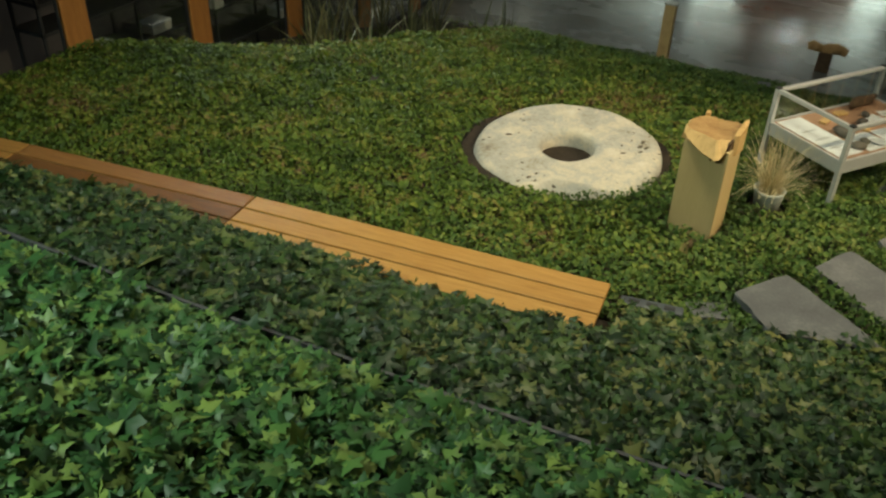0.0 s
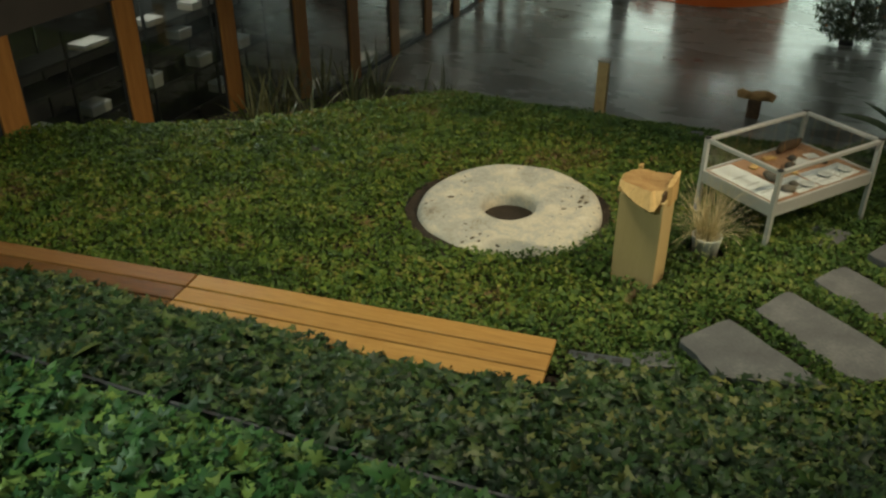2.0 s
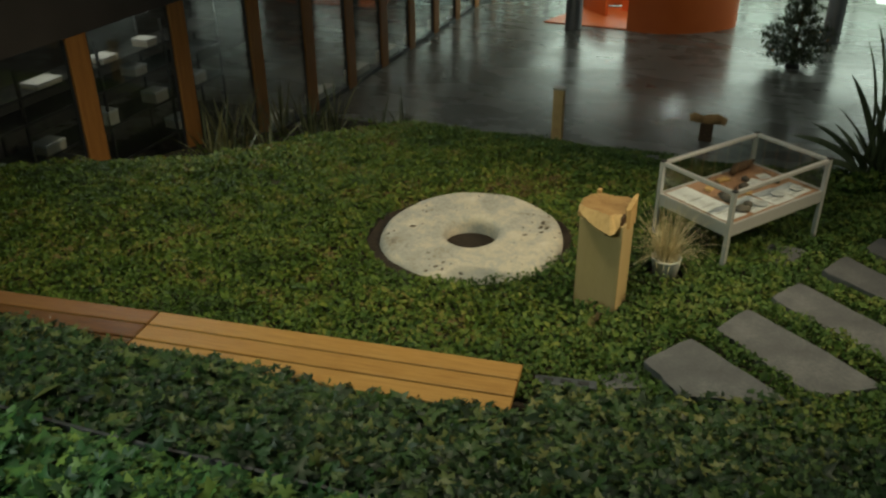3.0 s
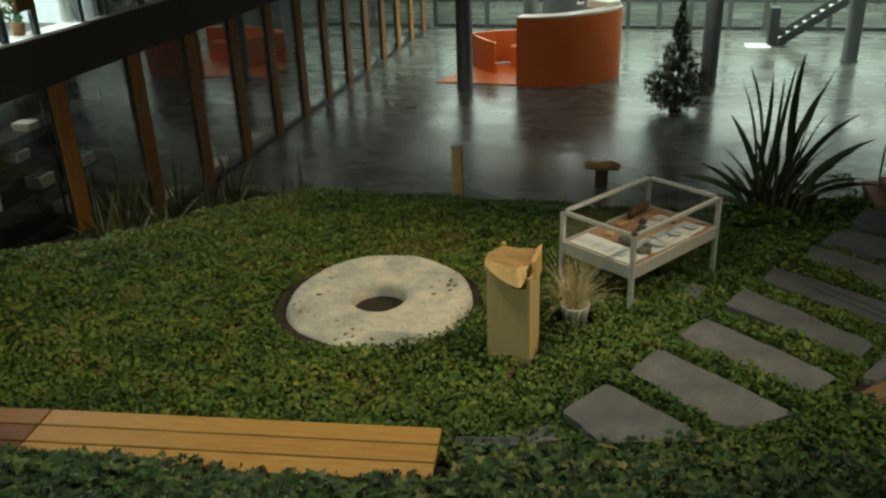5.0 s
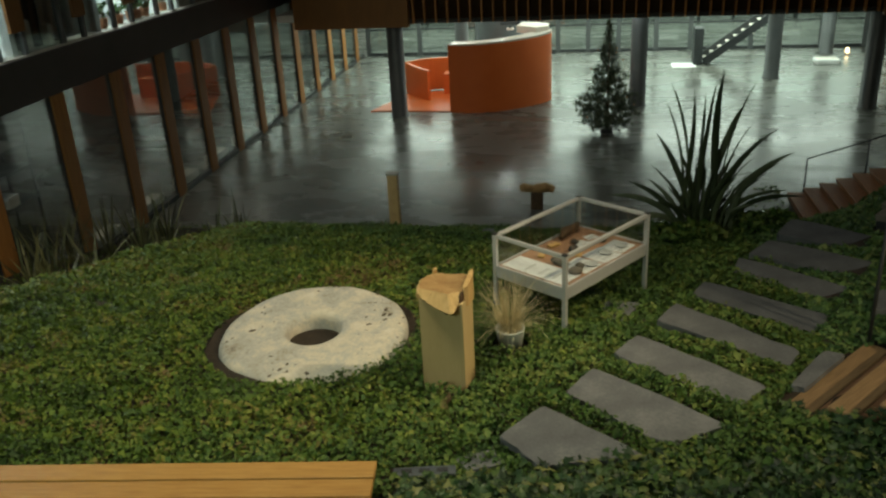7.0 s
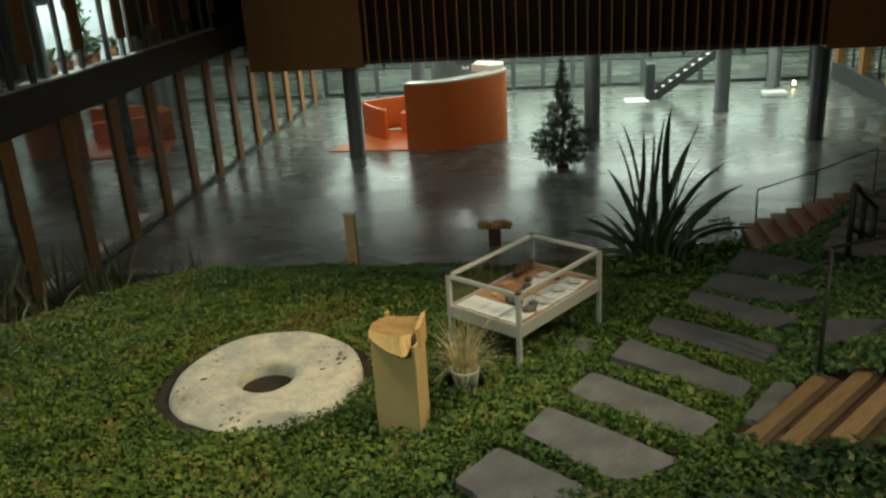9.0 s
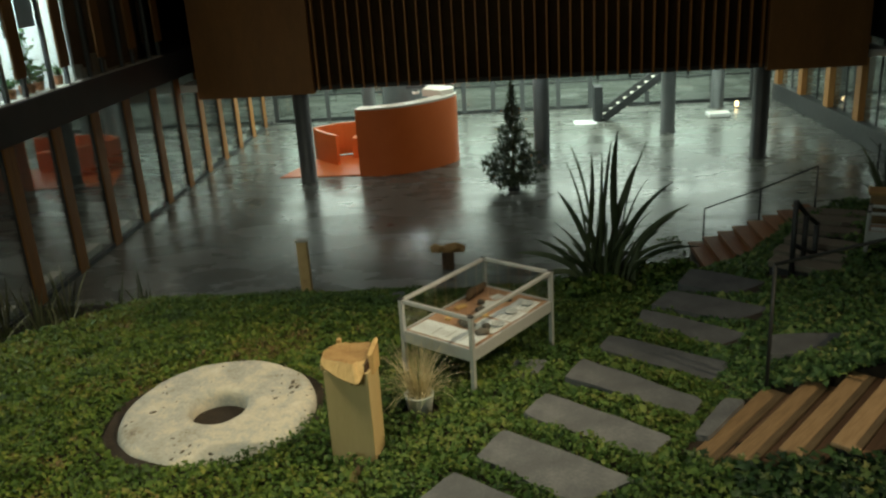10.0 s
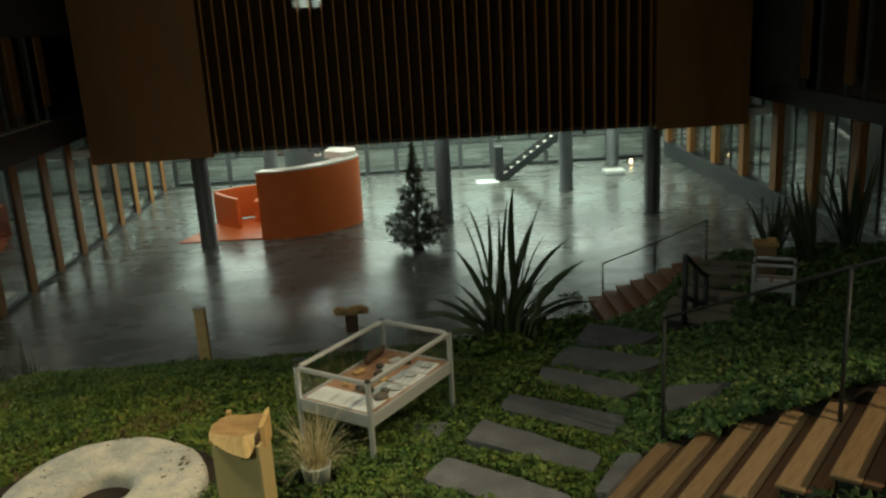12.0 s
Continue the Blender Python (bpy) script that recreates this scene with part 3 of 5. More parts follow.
for a, b in zip(EAST_BLADES, EAST_BLADES[1:]):
    part("pane", box((EAST + 0.075, a + 0.48, 3.62), (EAST + 0.085, b - 0.48, 6.05)), GLASS, upper_east).visible_shadow = False
    part("narrow_pane", box((EAST + 0.075, a - 0.36, 3.62), (EAST + 0.085, a + 0.36, 6.05)), GLASS, upper_east).visible_shadow = False
solid("east_upper_wall", box((EAST, -3.5, 3.62), (EAST + 0.2, 8.7, 6.05)), DARK_WALL, "dark wall beside the upper east windows", "wall", "structure")
solid("east_upper_wall", box((EAST, 23.2, 3.62), (EAST + 0.2, 46.6, 6.05)), DARK_WALL, "dark wall beside the upper east windows", "wall", "structure")
solid("east_room_floor", box((EAST + 0.2, 8, 0.0), (16.5, 46.6, 0.02)), CONCRETE, "concrete floor behind the east windows", "floor", "structure")
solid("east_room_ceiling", box((EAST + 0.2, 8, 3.15), (16.5, 46.6, 3.3)), WHITE, "pale ceiling behind the east windows", "ceiling", "structure")

# glazed doors at the back of the lobby
rear = thing("glazed_door_wall", "steel-framed glazed doors at the back of the lobby", "glass doors", kind="structure")
DOOR_X = [-7.3, -5.2, -2.9, -0.9, 0.25, 1.4, 2.55, 3.95, 5.2, 7.4, 9.9, 11.4]
upright = finish("frame_post", box((-0.09, -0.06, 0.0), (0.09, 0.06, SOFFIT), 0.006), COLUMN)
for x in DOOR_X:
    o = new("frame_post", upright)
    o.parent, o.location = rear, (x, BACK, 0)
for a, b in zip(DOOR_X, DOOR_X[1:]):
    part("pane", box((a + 0.06, BACK - 0.006, 0.12), (b - 0.06, BACK + 0.006, SOFFIT - 0.08)), GLASS, rear).visible_shadow = False
    part("bottom_rail", box((a + 0.06, BACK - 0.04, 0.0), (b - 0.06, BACK + 0.04, 0.12), 0.005), STEEL_DARK, rear)
    part("middle_rail", box((a + 0.06, BACK - 0.03, 1.0), (b - 0.06, BACK + 0.03, 1.06), 0.005), STEEL_DARK, rear)

# far windows and counters beyond the doors
for x0 in (-6.5, -1.5, 3.4, 7.6):
    c = thing("low_wall_bench", "long pale bench along the far lobby", "bench", (x0, 41.5, 0), group="far benches")
    part("seat", box((0, 0, 0.36), (3.2, 0.5, 0.44), 0.01), WHITE, c)
    for lx in (0.2, 2.9):
        part("leg", box((lx, 0.05, 0), (lx + 0.1, 0.45, 0.36), 0.005), STEEL_DARK, c)


# ---- lobby things ----
def column(x, y, r=0.235):
    c = thing("column", "round grey-painted column on the lobby floor", "column", (x, y, 0), group="lobby columns")
    bm, rings = lathe([(r + 0.012, 0.0), (r + 0.012, 0.02), (r, 0.03), (r, SOFFIT + 0.15)], 32)
    part("shaft", bm, COLUMN, c, smooth=True)
    bm, rings = lathe([(r + 0.05, 0.0), (r + 0.05, 0.012), (r + 0.01, 0.014)], 32)
    part("base_ring", bm, STEEL_DARK, c)


for x, y in ((-4.02, 24.7), (2.84, 25.6), (7.2, 29.2), (8.97, 25.12), (-2.9, 30.2), (-0.6, 36.5), (9.8, 33.2)):
    column(x, y)
part("drum", lathe([(0.9, 0.0), (0.9, SOFFIT + 0.15)], 40)[0], COLUMN, thing("round_drum_wall", "wide grey round drum between the columns", "drum wall", (-1.75, 32.2, 0)), smooth=True)


def ribbon(points, thick, z0, z1, offset=0.0):
    """An upright curved wall of a given thickness along a line."""
    pts = [Vector(p) for p in points]
    bm = bmesh.new()
    rows_ = []
    for i, p in enumerate(pts):
        d = (pts[min(i + 1, len(pts) - 1)] - pts[max(i - 1, 0)]).normalized()
        n = Vector((-d.y, d.x))
        zt = z1 if not callable(z1) else z1(i / (len(pts) - 1))
        a, b = p + n * offset, p + n * (offset + thick)
        rows_.append([bm.verts.new((a.x, a.y, z0)), bm.verts.new((b.x, b.y, z0)), bm.verts.new((b.x, b.y, zt)), bm.verts.new((a.x, a.y, zt))])
    for q, w in zip(rows_, rows_[1:]):
        for k in range(4):
            bm.faces.new((q[k], q[(k + 1) % 4], w[(k + 1) % 4], w[k]))
    bm.faces.new(rows_[0][::-1])
    bm.faces.new(rows_[-1])
    return bm


def smooth_line(keys, steps=10):
    """A rounded line through a few points."""
    pts = [Vector(k) for k in keys]
    out = []
    for i in range(len(pts) - 1):
        p0, p1, p2, p3 = pts[max(i - 1, 0)], pts[i], pts[i + 1], pts[min(i + 2, len(pts) - 1)]
        for s in range(steps):
            t = s / steps
            out.append(0.5 * (2 * p1 + (p2 - p0) * t + (2 * p0 - 5 * p1 + 4 * p2 - p3) * t * t + (3 * p1 - p0 - 3 * p2 + p3) * t ** 3))
    return out + [pts[-1]]


desk = thing("reception_desk", "curved orange reception desk with a cream top", "reception desk", (0, 0, 0))
front = smooth_line([(-2.55, 24.95), (-1.95, 24.85), (-1.2, 25.0), (-0.5, 25.42), (0.05, 25.95), (0.3, 26.4), (0.28, 26.95), (-0.1, 27.35)], 6)
part("front_wall", ribbon(front, 0.12, 0.0, lambda t: 1.93 + 0.10 * t), ORANGE, desk, "orange curved front wall")
part("counter_top", ribbon(front[:-9], 0.5, 1.94, lambda t: 1.972 + 0.10 * t, 0.004), CAP, desk, "cream counter top")
part("raised_shelf", prism([(-0.72, 26.75), (-0.1, 26.25), (0.24, 26.5), (0.24, 27.0), (-0.12, 27.3), (-0.6, 27.5)], 1.98, 2.2, 0.02), CAP, desk, "raised cream shelf")
inner = smooth_line([(-4.3, 27.3), (-3.9, 26.8), (-3.45, 26.35)], 5)
part("side_wall", ribbon(inner, 0.1, 0.03, lambda t: 1.02 - 0.06 * t), ORANGE, desk, "low orange side wall")
part("back_wall", ribbon(smooth_line([(-4.3, 27.35), (-3.5, 27.95), (-2.3, 28.1), (-1.2, 27.9)], 6), 0.1, 0.03, 1.05), ORANGE, desk)
part("inner_ledge", prism([(-3.1, 27.2), (-1.6, 27.2), (-1.6, 27.75), (-3.1, 27.75)], 0.03, 0.68, 0.01), ORANGE, desk)
part("floor_pad", prism([(-5.0, 25.1), (-2.5, 25.0), (-1.9, 25.2), (-0.2, 26.2), (-0.4, 27.6), (-2.2, 28.1), (-4.3, 27.4)], 0.0, 0.035, 0.005), ORANGE, desk, "orange floor pad")
screen = thing("computer_monitor", "flat dark computer screen on the desk", "monitor", (-0.95, 27.2, 2.06))
part("panel", box((-0.3, -0.02, 0.08), (0.3, 0.02, 0.4), 0.008), STEEL_DARK, screen)
part("stand", box((-0.05, -0.06, 0.0), (0.05, 0.06, 0.09), 0.005), STEEL_DARK, screen)
part("support", box((-0.1, -0.1, -0.06), (0.1, 0.1, 0.0)), CAP, screen)

stair = thing("lobby_stair", "open dark steel stair with pale treads", "stair", (5.35, 31.2, 0))
for s in (0.0, 0.95):
    bm = box((0, 0, -0.13), (4.3, 0.06, 0.13), 0.006, Matrix.Translation((0, s, 0.14)) @ Matrix.Rotation(radians(-35.5), 4, "Y"))
    part("stringer", bm, STEEL_DARK, stair)
for k in range(13):
    part("tread", box((0.04 + 0.252 * k, 0.06, 0.15 + 0.18 * k), (0.34 + 0.252 * k, 0.95, 0.2 + 0.18 * k), 0.006), SILL, stair, "pale tread")
part("end_block", box((-0.32, 0.2, 0.0), (-0.02, 0.8, 1.25), 0.02), STEEL_DARK, stair, "dark block at the stair foot")
part("mat", box((-1.0, 0.0, 0.0), (-0.2, 0.8, 0.02), 0.004), WHITE, thing("door_mat", "white mat at the foot of the stair", "mat", (5.3, 31.0, 0.0)))
wb = thing("white_floor_tray", "low white tray on the lobby floor", "tray", (9.4, 31.4, 0))
part("tray_body", box((-0.38, -0.3, 0.0), (0.38, 0.3, 0.16), 0.03), WHITE, wb)
part("tray_inside", box((-0.32, -0.24, 0.155), (0.32, 0.24, 0.17), 0.01), SILL, wb)
for x, y in ((10.45, 32.9),):
    u = thing("floor_uplight", "small lit warm floor lamp", "lamp", (x, y, 0), group="lobby floor lamps")
    part("housing", lathe([(0.0, 0.0), (0.08, 0.0), (0.08, 0.05), (0.06, 0.06)], 16)[0], STEEL_DARK, u)
    part("lens", lathe([(0.06, 0.06), (0.05, 0.22), (0.0, 0.24)], 16)[0], glow("warm_lens", (1.0, 0.72, 0.36), 6), u, "glowing warm lens")
for x, y in SOFFIT_SPOTS:
    d = thing("soffit_spotlight", "small round spotlight under the bridge storey", "spotlight", (x, y, SOFFIT + 0.14), group="soffit spotlights")
    part("can", lathe([(0.11, 0.25), (0.11, 0.0), (0.09, 0.0), (0.09, 0.02)], 20)[0], STEEL_DARK, d)
    part("lens", lathe([(0.08, 0.015), (0.075, -0.02), (0.045, -0.045), (0.0, -0.052)], 20)[0], SPOT_GLASS, d, "lit lens")
for px in (-4.5, 0.3, 4.8, 8.6):
    for py in (27.0, 31.5):
        d = thing("ceiling_panel_light", "square lit panel in the lobby ceiling", "ceiling light", (px, py, SOFFIT + 0.105), group="ceiling panels")
        part("frame", box((-0.8, -0.8, 0.0), (0.8, 0.8, 0.05), 0.005), ALU, d)
        part("diffuser", box((-0.74, -0.74, -0.01), (0.74, 0.74, 0.0)), LAMP_GLASS, d)


# ---- christmas tree ----
def spruce(x, y, height, radius):
    rng = np.random.default_rng(3)
    t = thing("christmas_tree", "dark spruce christmas tree with small baubles", "tree", (x, y, 0))
    part("trunk", tube([(0, 0, 0), (0.01, 0, height * 0.5), (0, 0.01, height)], 0.045, 8, (1, 0.6, 0.12)), BARK, t)
    pts = []
    for k in range(260):
        f = ((k + 0.5) / 260) ** 1.25
        z = 0.2 + (height - 0.24) * f
        r = radius * float(np.interp(f, [0, 0.1, 0.22, 0.42, 0.62, 0.85, 1], [0.66, 0.95, 1.0, 0.60, 0.33, 0.13, 0.03])) * rng.uniform(0.6, 1.12) + 0.03
        a = k * 2.4 + rng.normal(0, 0.3)
        n = max(8, int(92 * r / radius))
        s = rng.uniform(0.12, 1, n) ** 0.7
        wig = rng.normal(0, 0.035, (n, 3))
        pts.append(np.stack([r * s * np.cos(a + wig[:, 0]), r * s * np.sin(a + wig[:, 0]), z - 0.20 * r * s + 0.22 * r * s * s + wig[:, 2]], 1))
    needle = (np.array([(0, 0, 0), (0.11, 0.5, 0.03), (0, 1, 0), (-0.11, 0.5, 0.03)], float), SIMPLE_LEAF[1])
    foliage("crown", rng, np.concatenate(pts), needle, 0.085, 1.1, NEEDLE, "", "", t)
    for k in range(15):
        f = rng.uniform(0.05, 0.85)
        z, r, a = 0.3 + (height - 0.4) * f, radius * (1 - f) ** 0.85 * 0.95, rng.uniform(0, 6.28)
        bm = bmesh.new()
        bmesh.ops.create_icosphere(bm, subdivisions=2, radius=0.028, matrix=Matrix.Translation((r * math.cos(a), r * math.sin(a), z)))
        part("bauble", bm, BAUBLE, t, smooth=True)
    part("stand", lathe([(0.0, 0.0), (0.17, 0.0), (0.15, 0.1), (0.05, 0.12)], 20)[0], STEEL_DARK, t)


spruce(1.93, 22.7, 2.9, 0.88)


# ---- lawn furniture and exhibits ----
def gz(x, y):
    return float(ground(x, y))


stone = thing("millstone", "pale round millstone with a centre hole, lying in ivy", "millstone", (-1.2, 7.71, 2.1))
stone.matrix_world = Matrix.Translation((-1.18, 7.66, 2.015)) @ Matrix.Rotation(radians(3.4), 4, "X") @ Matrix.Rotation(radians(-0.6), 4, "Y")
prof = [(0.255, -0.12), (0.26, 0.06), (0.275, 0.105), (0.30, 0.125)] + [(0.30 + 0.06 * k, 0.13) for k in range(1, 9)] + [(0.83, 0.128), (0.875, 0.115), (0.91, 0.085), (0.925, 0.03), (0.925, -0.12)]
part("disc", lathe(prof, 96, 0.014)[0], STONE, stone, smooth=True)
rng = np.random.default_rng(11)
for k in range(84):
    a, r = rng.uniform(0, 6.28), 0.32 + 0.57 * math.sqrt(rng.uniform(0, 1))
    s = 0.005 + 0.02 * rng.uniform(0, 1) ** 2.5
    bm = bmesh.new()
    bmesh.ops.create_icosphere(bm, subdivisions=1, radius=1, matrix=Matrix.Translation((r * math.cos(a), r * math.sin(a), 0.127)) @ Matrix.Rotation(a * 3, 4, "Z") @ Matrix.Diagonal((s * 1.8, s, 0.006, 1)))
    part("pit", bm, PIT, stone)
part("hole_floor", lathe([(0.27, -0.085), (0.0, -0.095)], 32)[0], surface("hole_earth", [(0.3, (0.16, 0.12, 0.06)), (0.7, (0.32, 0.25, 0.13))], 12, 0.9), stone, "brown earth in the hole")
solid("bare_soil_ring", (lambda r: r[0])(lathe([(0.88, 0.0), (1.02, 0.03), (1.12, -0.03)], 64, 0.05)), SOIL, "ring of bare soil round the millstone", "soil", "stuff").location = (-1.2, 7.66, 2.03)


def log_pedestal(x, y, z, turn, width, height, pedestal=PLAIN_PINE):
    p = thing("log_pedestal", "sawn log slice on a pale timber pedestal, standing in ivy", "pedestal", (x, y, z - 0.06), turn)
    w = width / 2
    part("column", box((-w, -w * 0.75, 0), (w, w * 0.75, height), 0.006), pedestal, p, "plain timber pedestal box")
    k_ = w / 0.1925
    rim = [(-0.235, 0.0, 0.105), (-0.22, -0.10, 0.07), (-0.15, -0.165, 0.035), (-0.06, -0.205, 0.005), (0.04, -0.235, -0.02), (0.12, -0.25, -0.035), (0.155, -0.21, -0.015), (0.165, -0.12, 0.06), (0.19, -0.03, 0.10), (0.215, 0.10, 0.155), (0.12, 0.15, 0.145), (0.0, 0.16, 0.13), (-0.12, 0.145, 0.13), (-0.2, 0.09, 0.125)]
    pts = [Vector(q) * k_ for q in rim]
    line = []
    for q in smooth_line(pts + pts[:1], 5)[:-1]:
        line.append(q * (1 + 0.045 * noise.noise((q.x * 26, q.y * 26, x))) + Vector((0, 0, height)))
    n = len(line)
    c = Vector((-0.01 * k_, 0.0, height + 0.085 * k_))
    bm, lip, core = bmesh.new(), bmesh.new(), bmesh.new()
    over = [bm.verts.new(Vector((*c.lerp(q, float(np.interp(q.y / k_, [-0.18, -0.06], [0.60, 0.95]))).xy, c.z + max(q.z - c.z, 0) * 0.95 + 0.006 * noise.noise(q * 30)))) for q in line]
    mid = bm.verts.new(c)
    edge_over = [lip.verts.new(v.co) for v in over]
    edge_rim = [lip.verts.new(q - Vector((0, 0, 0.008 * k_))) for q in line]
    edge_low = [lip.verts.new(c.lerp(q, 0.93) + Vector((0, 0, (-0.034 - 0.012 * noise.noise(q * 40)) * k_))) for q in line]
    bark_top = [core.verts.new(c.lerp(q, 0.92) + Vector((0, 0, -0.03 * k_))) for q in line]
    bark_low = [core.verts.new(Vector((q.x * 0.78, q.y * 0.74, max(height - 0.02 * k_, q.z - (0.10 + 0.03 * noise.noise(q * 33)) * k_) if q.y > -0.14 * k_ else q.z - (0.055 + 0.02 * noise.noise(q * 33)) * k_))) for q in line]
    for a in range(n):
        b = (a + 1) % n
        bm.faces.new((mid, over[a], over[b]))
        lip.faces.new((edge_over[a], edge_rim[a], edge_rim[b], edge_over[b]))
        lip.faces.new((edge_rim[a], edge_low[a], edge_low[b], edge_rim[b]))
        core.faces.new((bark_top[a], bark_low[a], bark_low[b], bark_top[b]))
    lip.faces.new(edge_low[::-1])
    core.faces.new(bark_low[::-1])
    core.faces.new(bark_top)
    part("log_slice", bm, LOG_FACE, p, "brownish sawn face of the log slice")
    part("lip", lip, PINE, p, "bright split edge of the slice")
    part("bark", core, BARK, p, "dark bark under the slice")
    for cx, cy, sx, sy, z0, z1, m_ in ((0.98, 0.3, 0.12, 0.62, -0.06, 0.15, LOG_END), (0.86, -0.35, 0.06, 0.34, -0.05, 0.085, BARK), (-0.72, 0.8, 0.10, 0.1, 0.0, 0.16, LOG_END), (-1.08, -0.4, 0.12, 0.12, -0.01, 0.04, LOG_END)):
        bm = prism([((cx + sx * a) * w, (cy + sy * b_) * w) for a, b_ in ((-1, -0.8), (-0.2, -1), (0.9, -0.7), (1, 0.5), (0.3, 1), (-0.8, 0.7))], height + z0 * k_, height + z1 * k_, 0.004)
        for v in bm.verts:
            if v.co.z > height + (z1 - 0.02) * k_:
                v.co.z += 0.06 * k_ * (v.co.y / w - cy)
        part("splinter", bm, m_, p, "upright splinter at the rim")
    return p


log_pedestal(0.27, 6.97, gz(0.27, 6.97), -9, 0.385, 0.89)
pz = thing("timber_post", "slim pale timber post at the lawn edge", "post", (-2.28, 15.95, 0))
part("shaft", box((-0.1, -0.075, 0), (0.1, 0.075, 1.02), 0.006), LOG_END, pz)
part("cap", box((-0.12, -0.09, 1.02), (0.12, 0.09, 1.05), 0.005), SILL, pz, "pale cap")
far_log = thing("log_stool", "split log on a dark stand at the lawn edge", "log", (0.45, 16.9, 0))
part("stand", box((-0.12, -0.1, 0), (0.12, 0.1, 0.36), 0.01), BARK, far_log)
bm = tube([(-0.34 + 0.085 * k, 0.012 * math.sin(2.1 * k), 0.43 + 0.02 * math.sin(1.3 * k)) for k in range(9)], 0.085, 12, (0.75, 0.95, 1.05, 0.9, 1.1, 1.0, 1.1, 0.95, 0.7))
for v in bm.verts:
    v.co += Vector((0, 0.03, 0.035)) * noise.noise(v.co * 9)
part("log", bm, LOG_FACE, far_log, "brown split log")


def display_case(name, label, x, y, z, turn, length, width, height, glass, rich=True):
    """A glazed case on four metal legs; x, y: its corner at the leg nearest to the gallery."""
    c = thing(name, label, "display case", (x, y, z), turn)
    t = 0.045
    shelf = height - glass
    for lx, ly in ((0, 0), (length - t, 0), (0, width - t), (length - t, width - t)):
        leg = part("leg", box((lx, ly, -0.12), (lx + t, ly + t, height), 0.006), ALU, c)
        part("corner_cap", box((lx - 0.004, ly - 0.004, height - 0.006), (lx + t + 0.004, ly + t + 0.004, height + 0.012), 0.006), STEEL_DARK, leg, "dark plastic corner cap")
    for ly in (0, width - t):
        part("top_rail", box((t, ly + 0.004, height - 0.04), (length - t, ly + t - 0.004, height), 0.006), ALU, c)
        part("apron", box((t, ly + 0.008, shelf - 0.13), (length - t, ly + t - 0.008, shelf), 0.005), ALU, c)
    for lx in (0, length - t):
        part("top_rail", box((lx + 0.004, t, height - 0.04), (lx + t - 0.004, width - t, height), 0.006), ALU, c)
        part("apron", box((lx + 0.008, t, shelf - 0.13), (lx + t - 0.008, width - t, shelf), 0.005), ALU, c)
    part("base_board", box((t, t, shelf - 0.03), (length - t, width - t, shelf - 0.005), 0.003), BOARD, c, "reddish timber base board")
    for lo, hi in (((t, 0.02, shelf), (length - t, 0.026, height - 0.04)), ((t, width - 0.026, shelf), (length - t, width - 0.02, height - 0.04)), ((0.02, t, shelf), (0.026, width - t, height - 0.04)), ((length - 0.026, t, shelf), (length - 0.02, width - t, height - 0.04)), ((t, t, height - 0.02), (length - t, width - t, height - 0.014))):
        part("pane", box(lo, hi), CASE_GLASS, c, "clear glass pane").visible_shadow = False
    return c, shelf


TURN_CASE = 54.5
case, shelf = display_case("display_case", "glazed aluminium display case with papers and samples", 1.245, 8.035, 1.99, TURN_CASE, 1.47, 0.93, 0.80, 0.34)
case_m = case.matrix_world.copy()


def in_case(name, label, category, bm, mat, x, y, z=0.0, turn=0.0, smooth=False, group=""):
    ob = solid(name, bm, mat, label, category, group=group, smooth=smooth)
    ob.matrix_world = case_m @ pose(x, y, shelf - 0.004 + z, 0, 0, turn)
    return ob


for k, (x, y, w, h_, a) in enumerate(((0.06, 0.08, 0.30, 0.78, 0), (0.42, 0.06, 0.30, 0.30, 2), (0.74, 0.06, 0.30, 0.30, -2), (1.06, 0.07, 0.28, 0.26, 3), (0.95, 0.42, 0.2, 0.15, 20), (1.15, 0.55, 0.14, 0.11, -15))):
    in_case("paper_sheet", "white printed paper lying in the case", "paper", box((0, 0, 0.0), (w, h_, 0.004)), PAPER, x, y, 0, a, group="papers in the case")
    for j in range(3 if k < 4 else 1):
        in_case("print_bar", "line of grey print on the paper", "print", box((0, 0, 0.0), (w * 0.6, 0.022, 0.0015)), INK, x + w * 0.15, y + h_ * (0.2 + 0.22 * j), 0.0045, a, group="print in the case")
rng = np.random.default_rng(5)
for x, y, sx, sy, sz in ((0.36, 0.15, 0.075, 0.055, 0.04), (0.50, 0.20, 0.05, 0.05, 0.03), (0.44, 0.40, 0.10, 0.06, 0.05), (0.58, 0.47, 0.06, 0.05, 0.03), (0.80, 0.5, 0.07, 0.05, 0.035), (0.98, 0.62, 0.05, 0.04, 0.03), (1.2, 0.42, 0.06, 0.045, 0.03)):
    bm = bmesh.new()
    bmesh.ops.create_icosphere(bm, subdivisions=2, radius=1)
    for v in bm.verts:
        f = 1 + 0.3 * noise.noise(v.co * 1.7 + Vector((x * 9, y * 9, 0)))
        v.co = Vector((v.co.x * sx * f, v.co.y * sy * f, max(v.co.z, -0.6) * sz * f + 0.6 * sz))
    in_case("rock_sample", "small dark rock sample in the case", "rock", bm, ROCK, x, y, 0.004, rng.uniform(0, 180), True, "samples in the case")
for x, y in ((0.62, 0.14), (0.95, 0.2), (1.22, 0.18)):
    in_case("round_dish", "small grey glass dish on the papers", "dish", lathe([(0.0, 0.006), (0.06, 0.004), (0.075, 0.022), (0.07, 0.024), (0.055, 0.01), (0.0, 0.011)], 24)[0], INK, x, y, 0.004, 0, True, "dishes in the case")
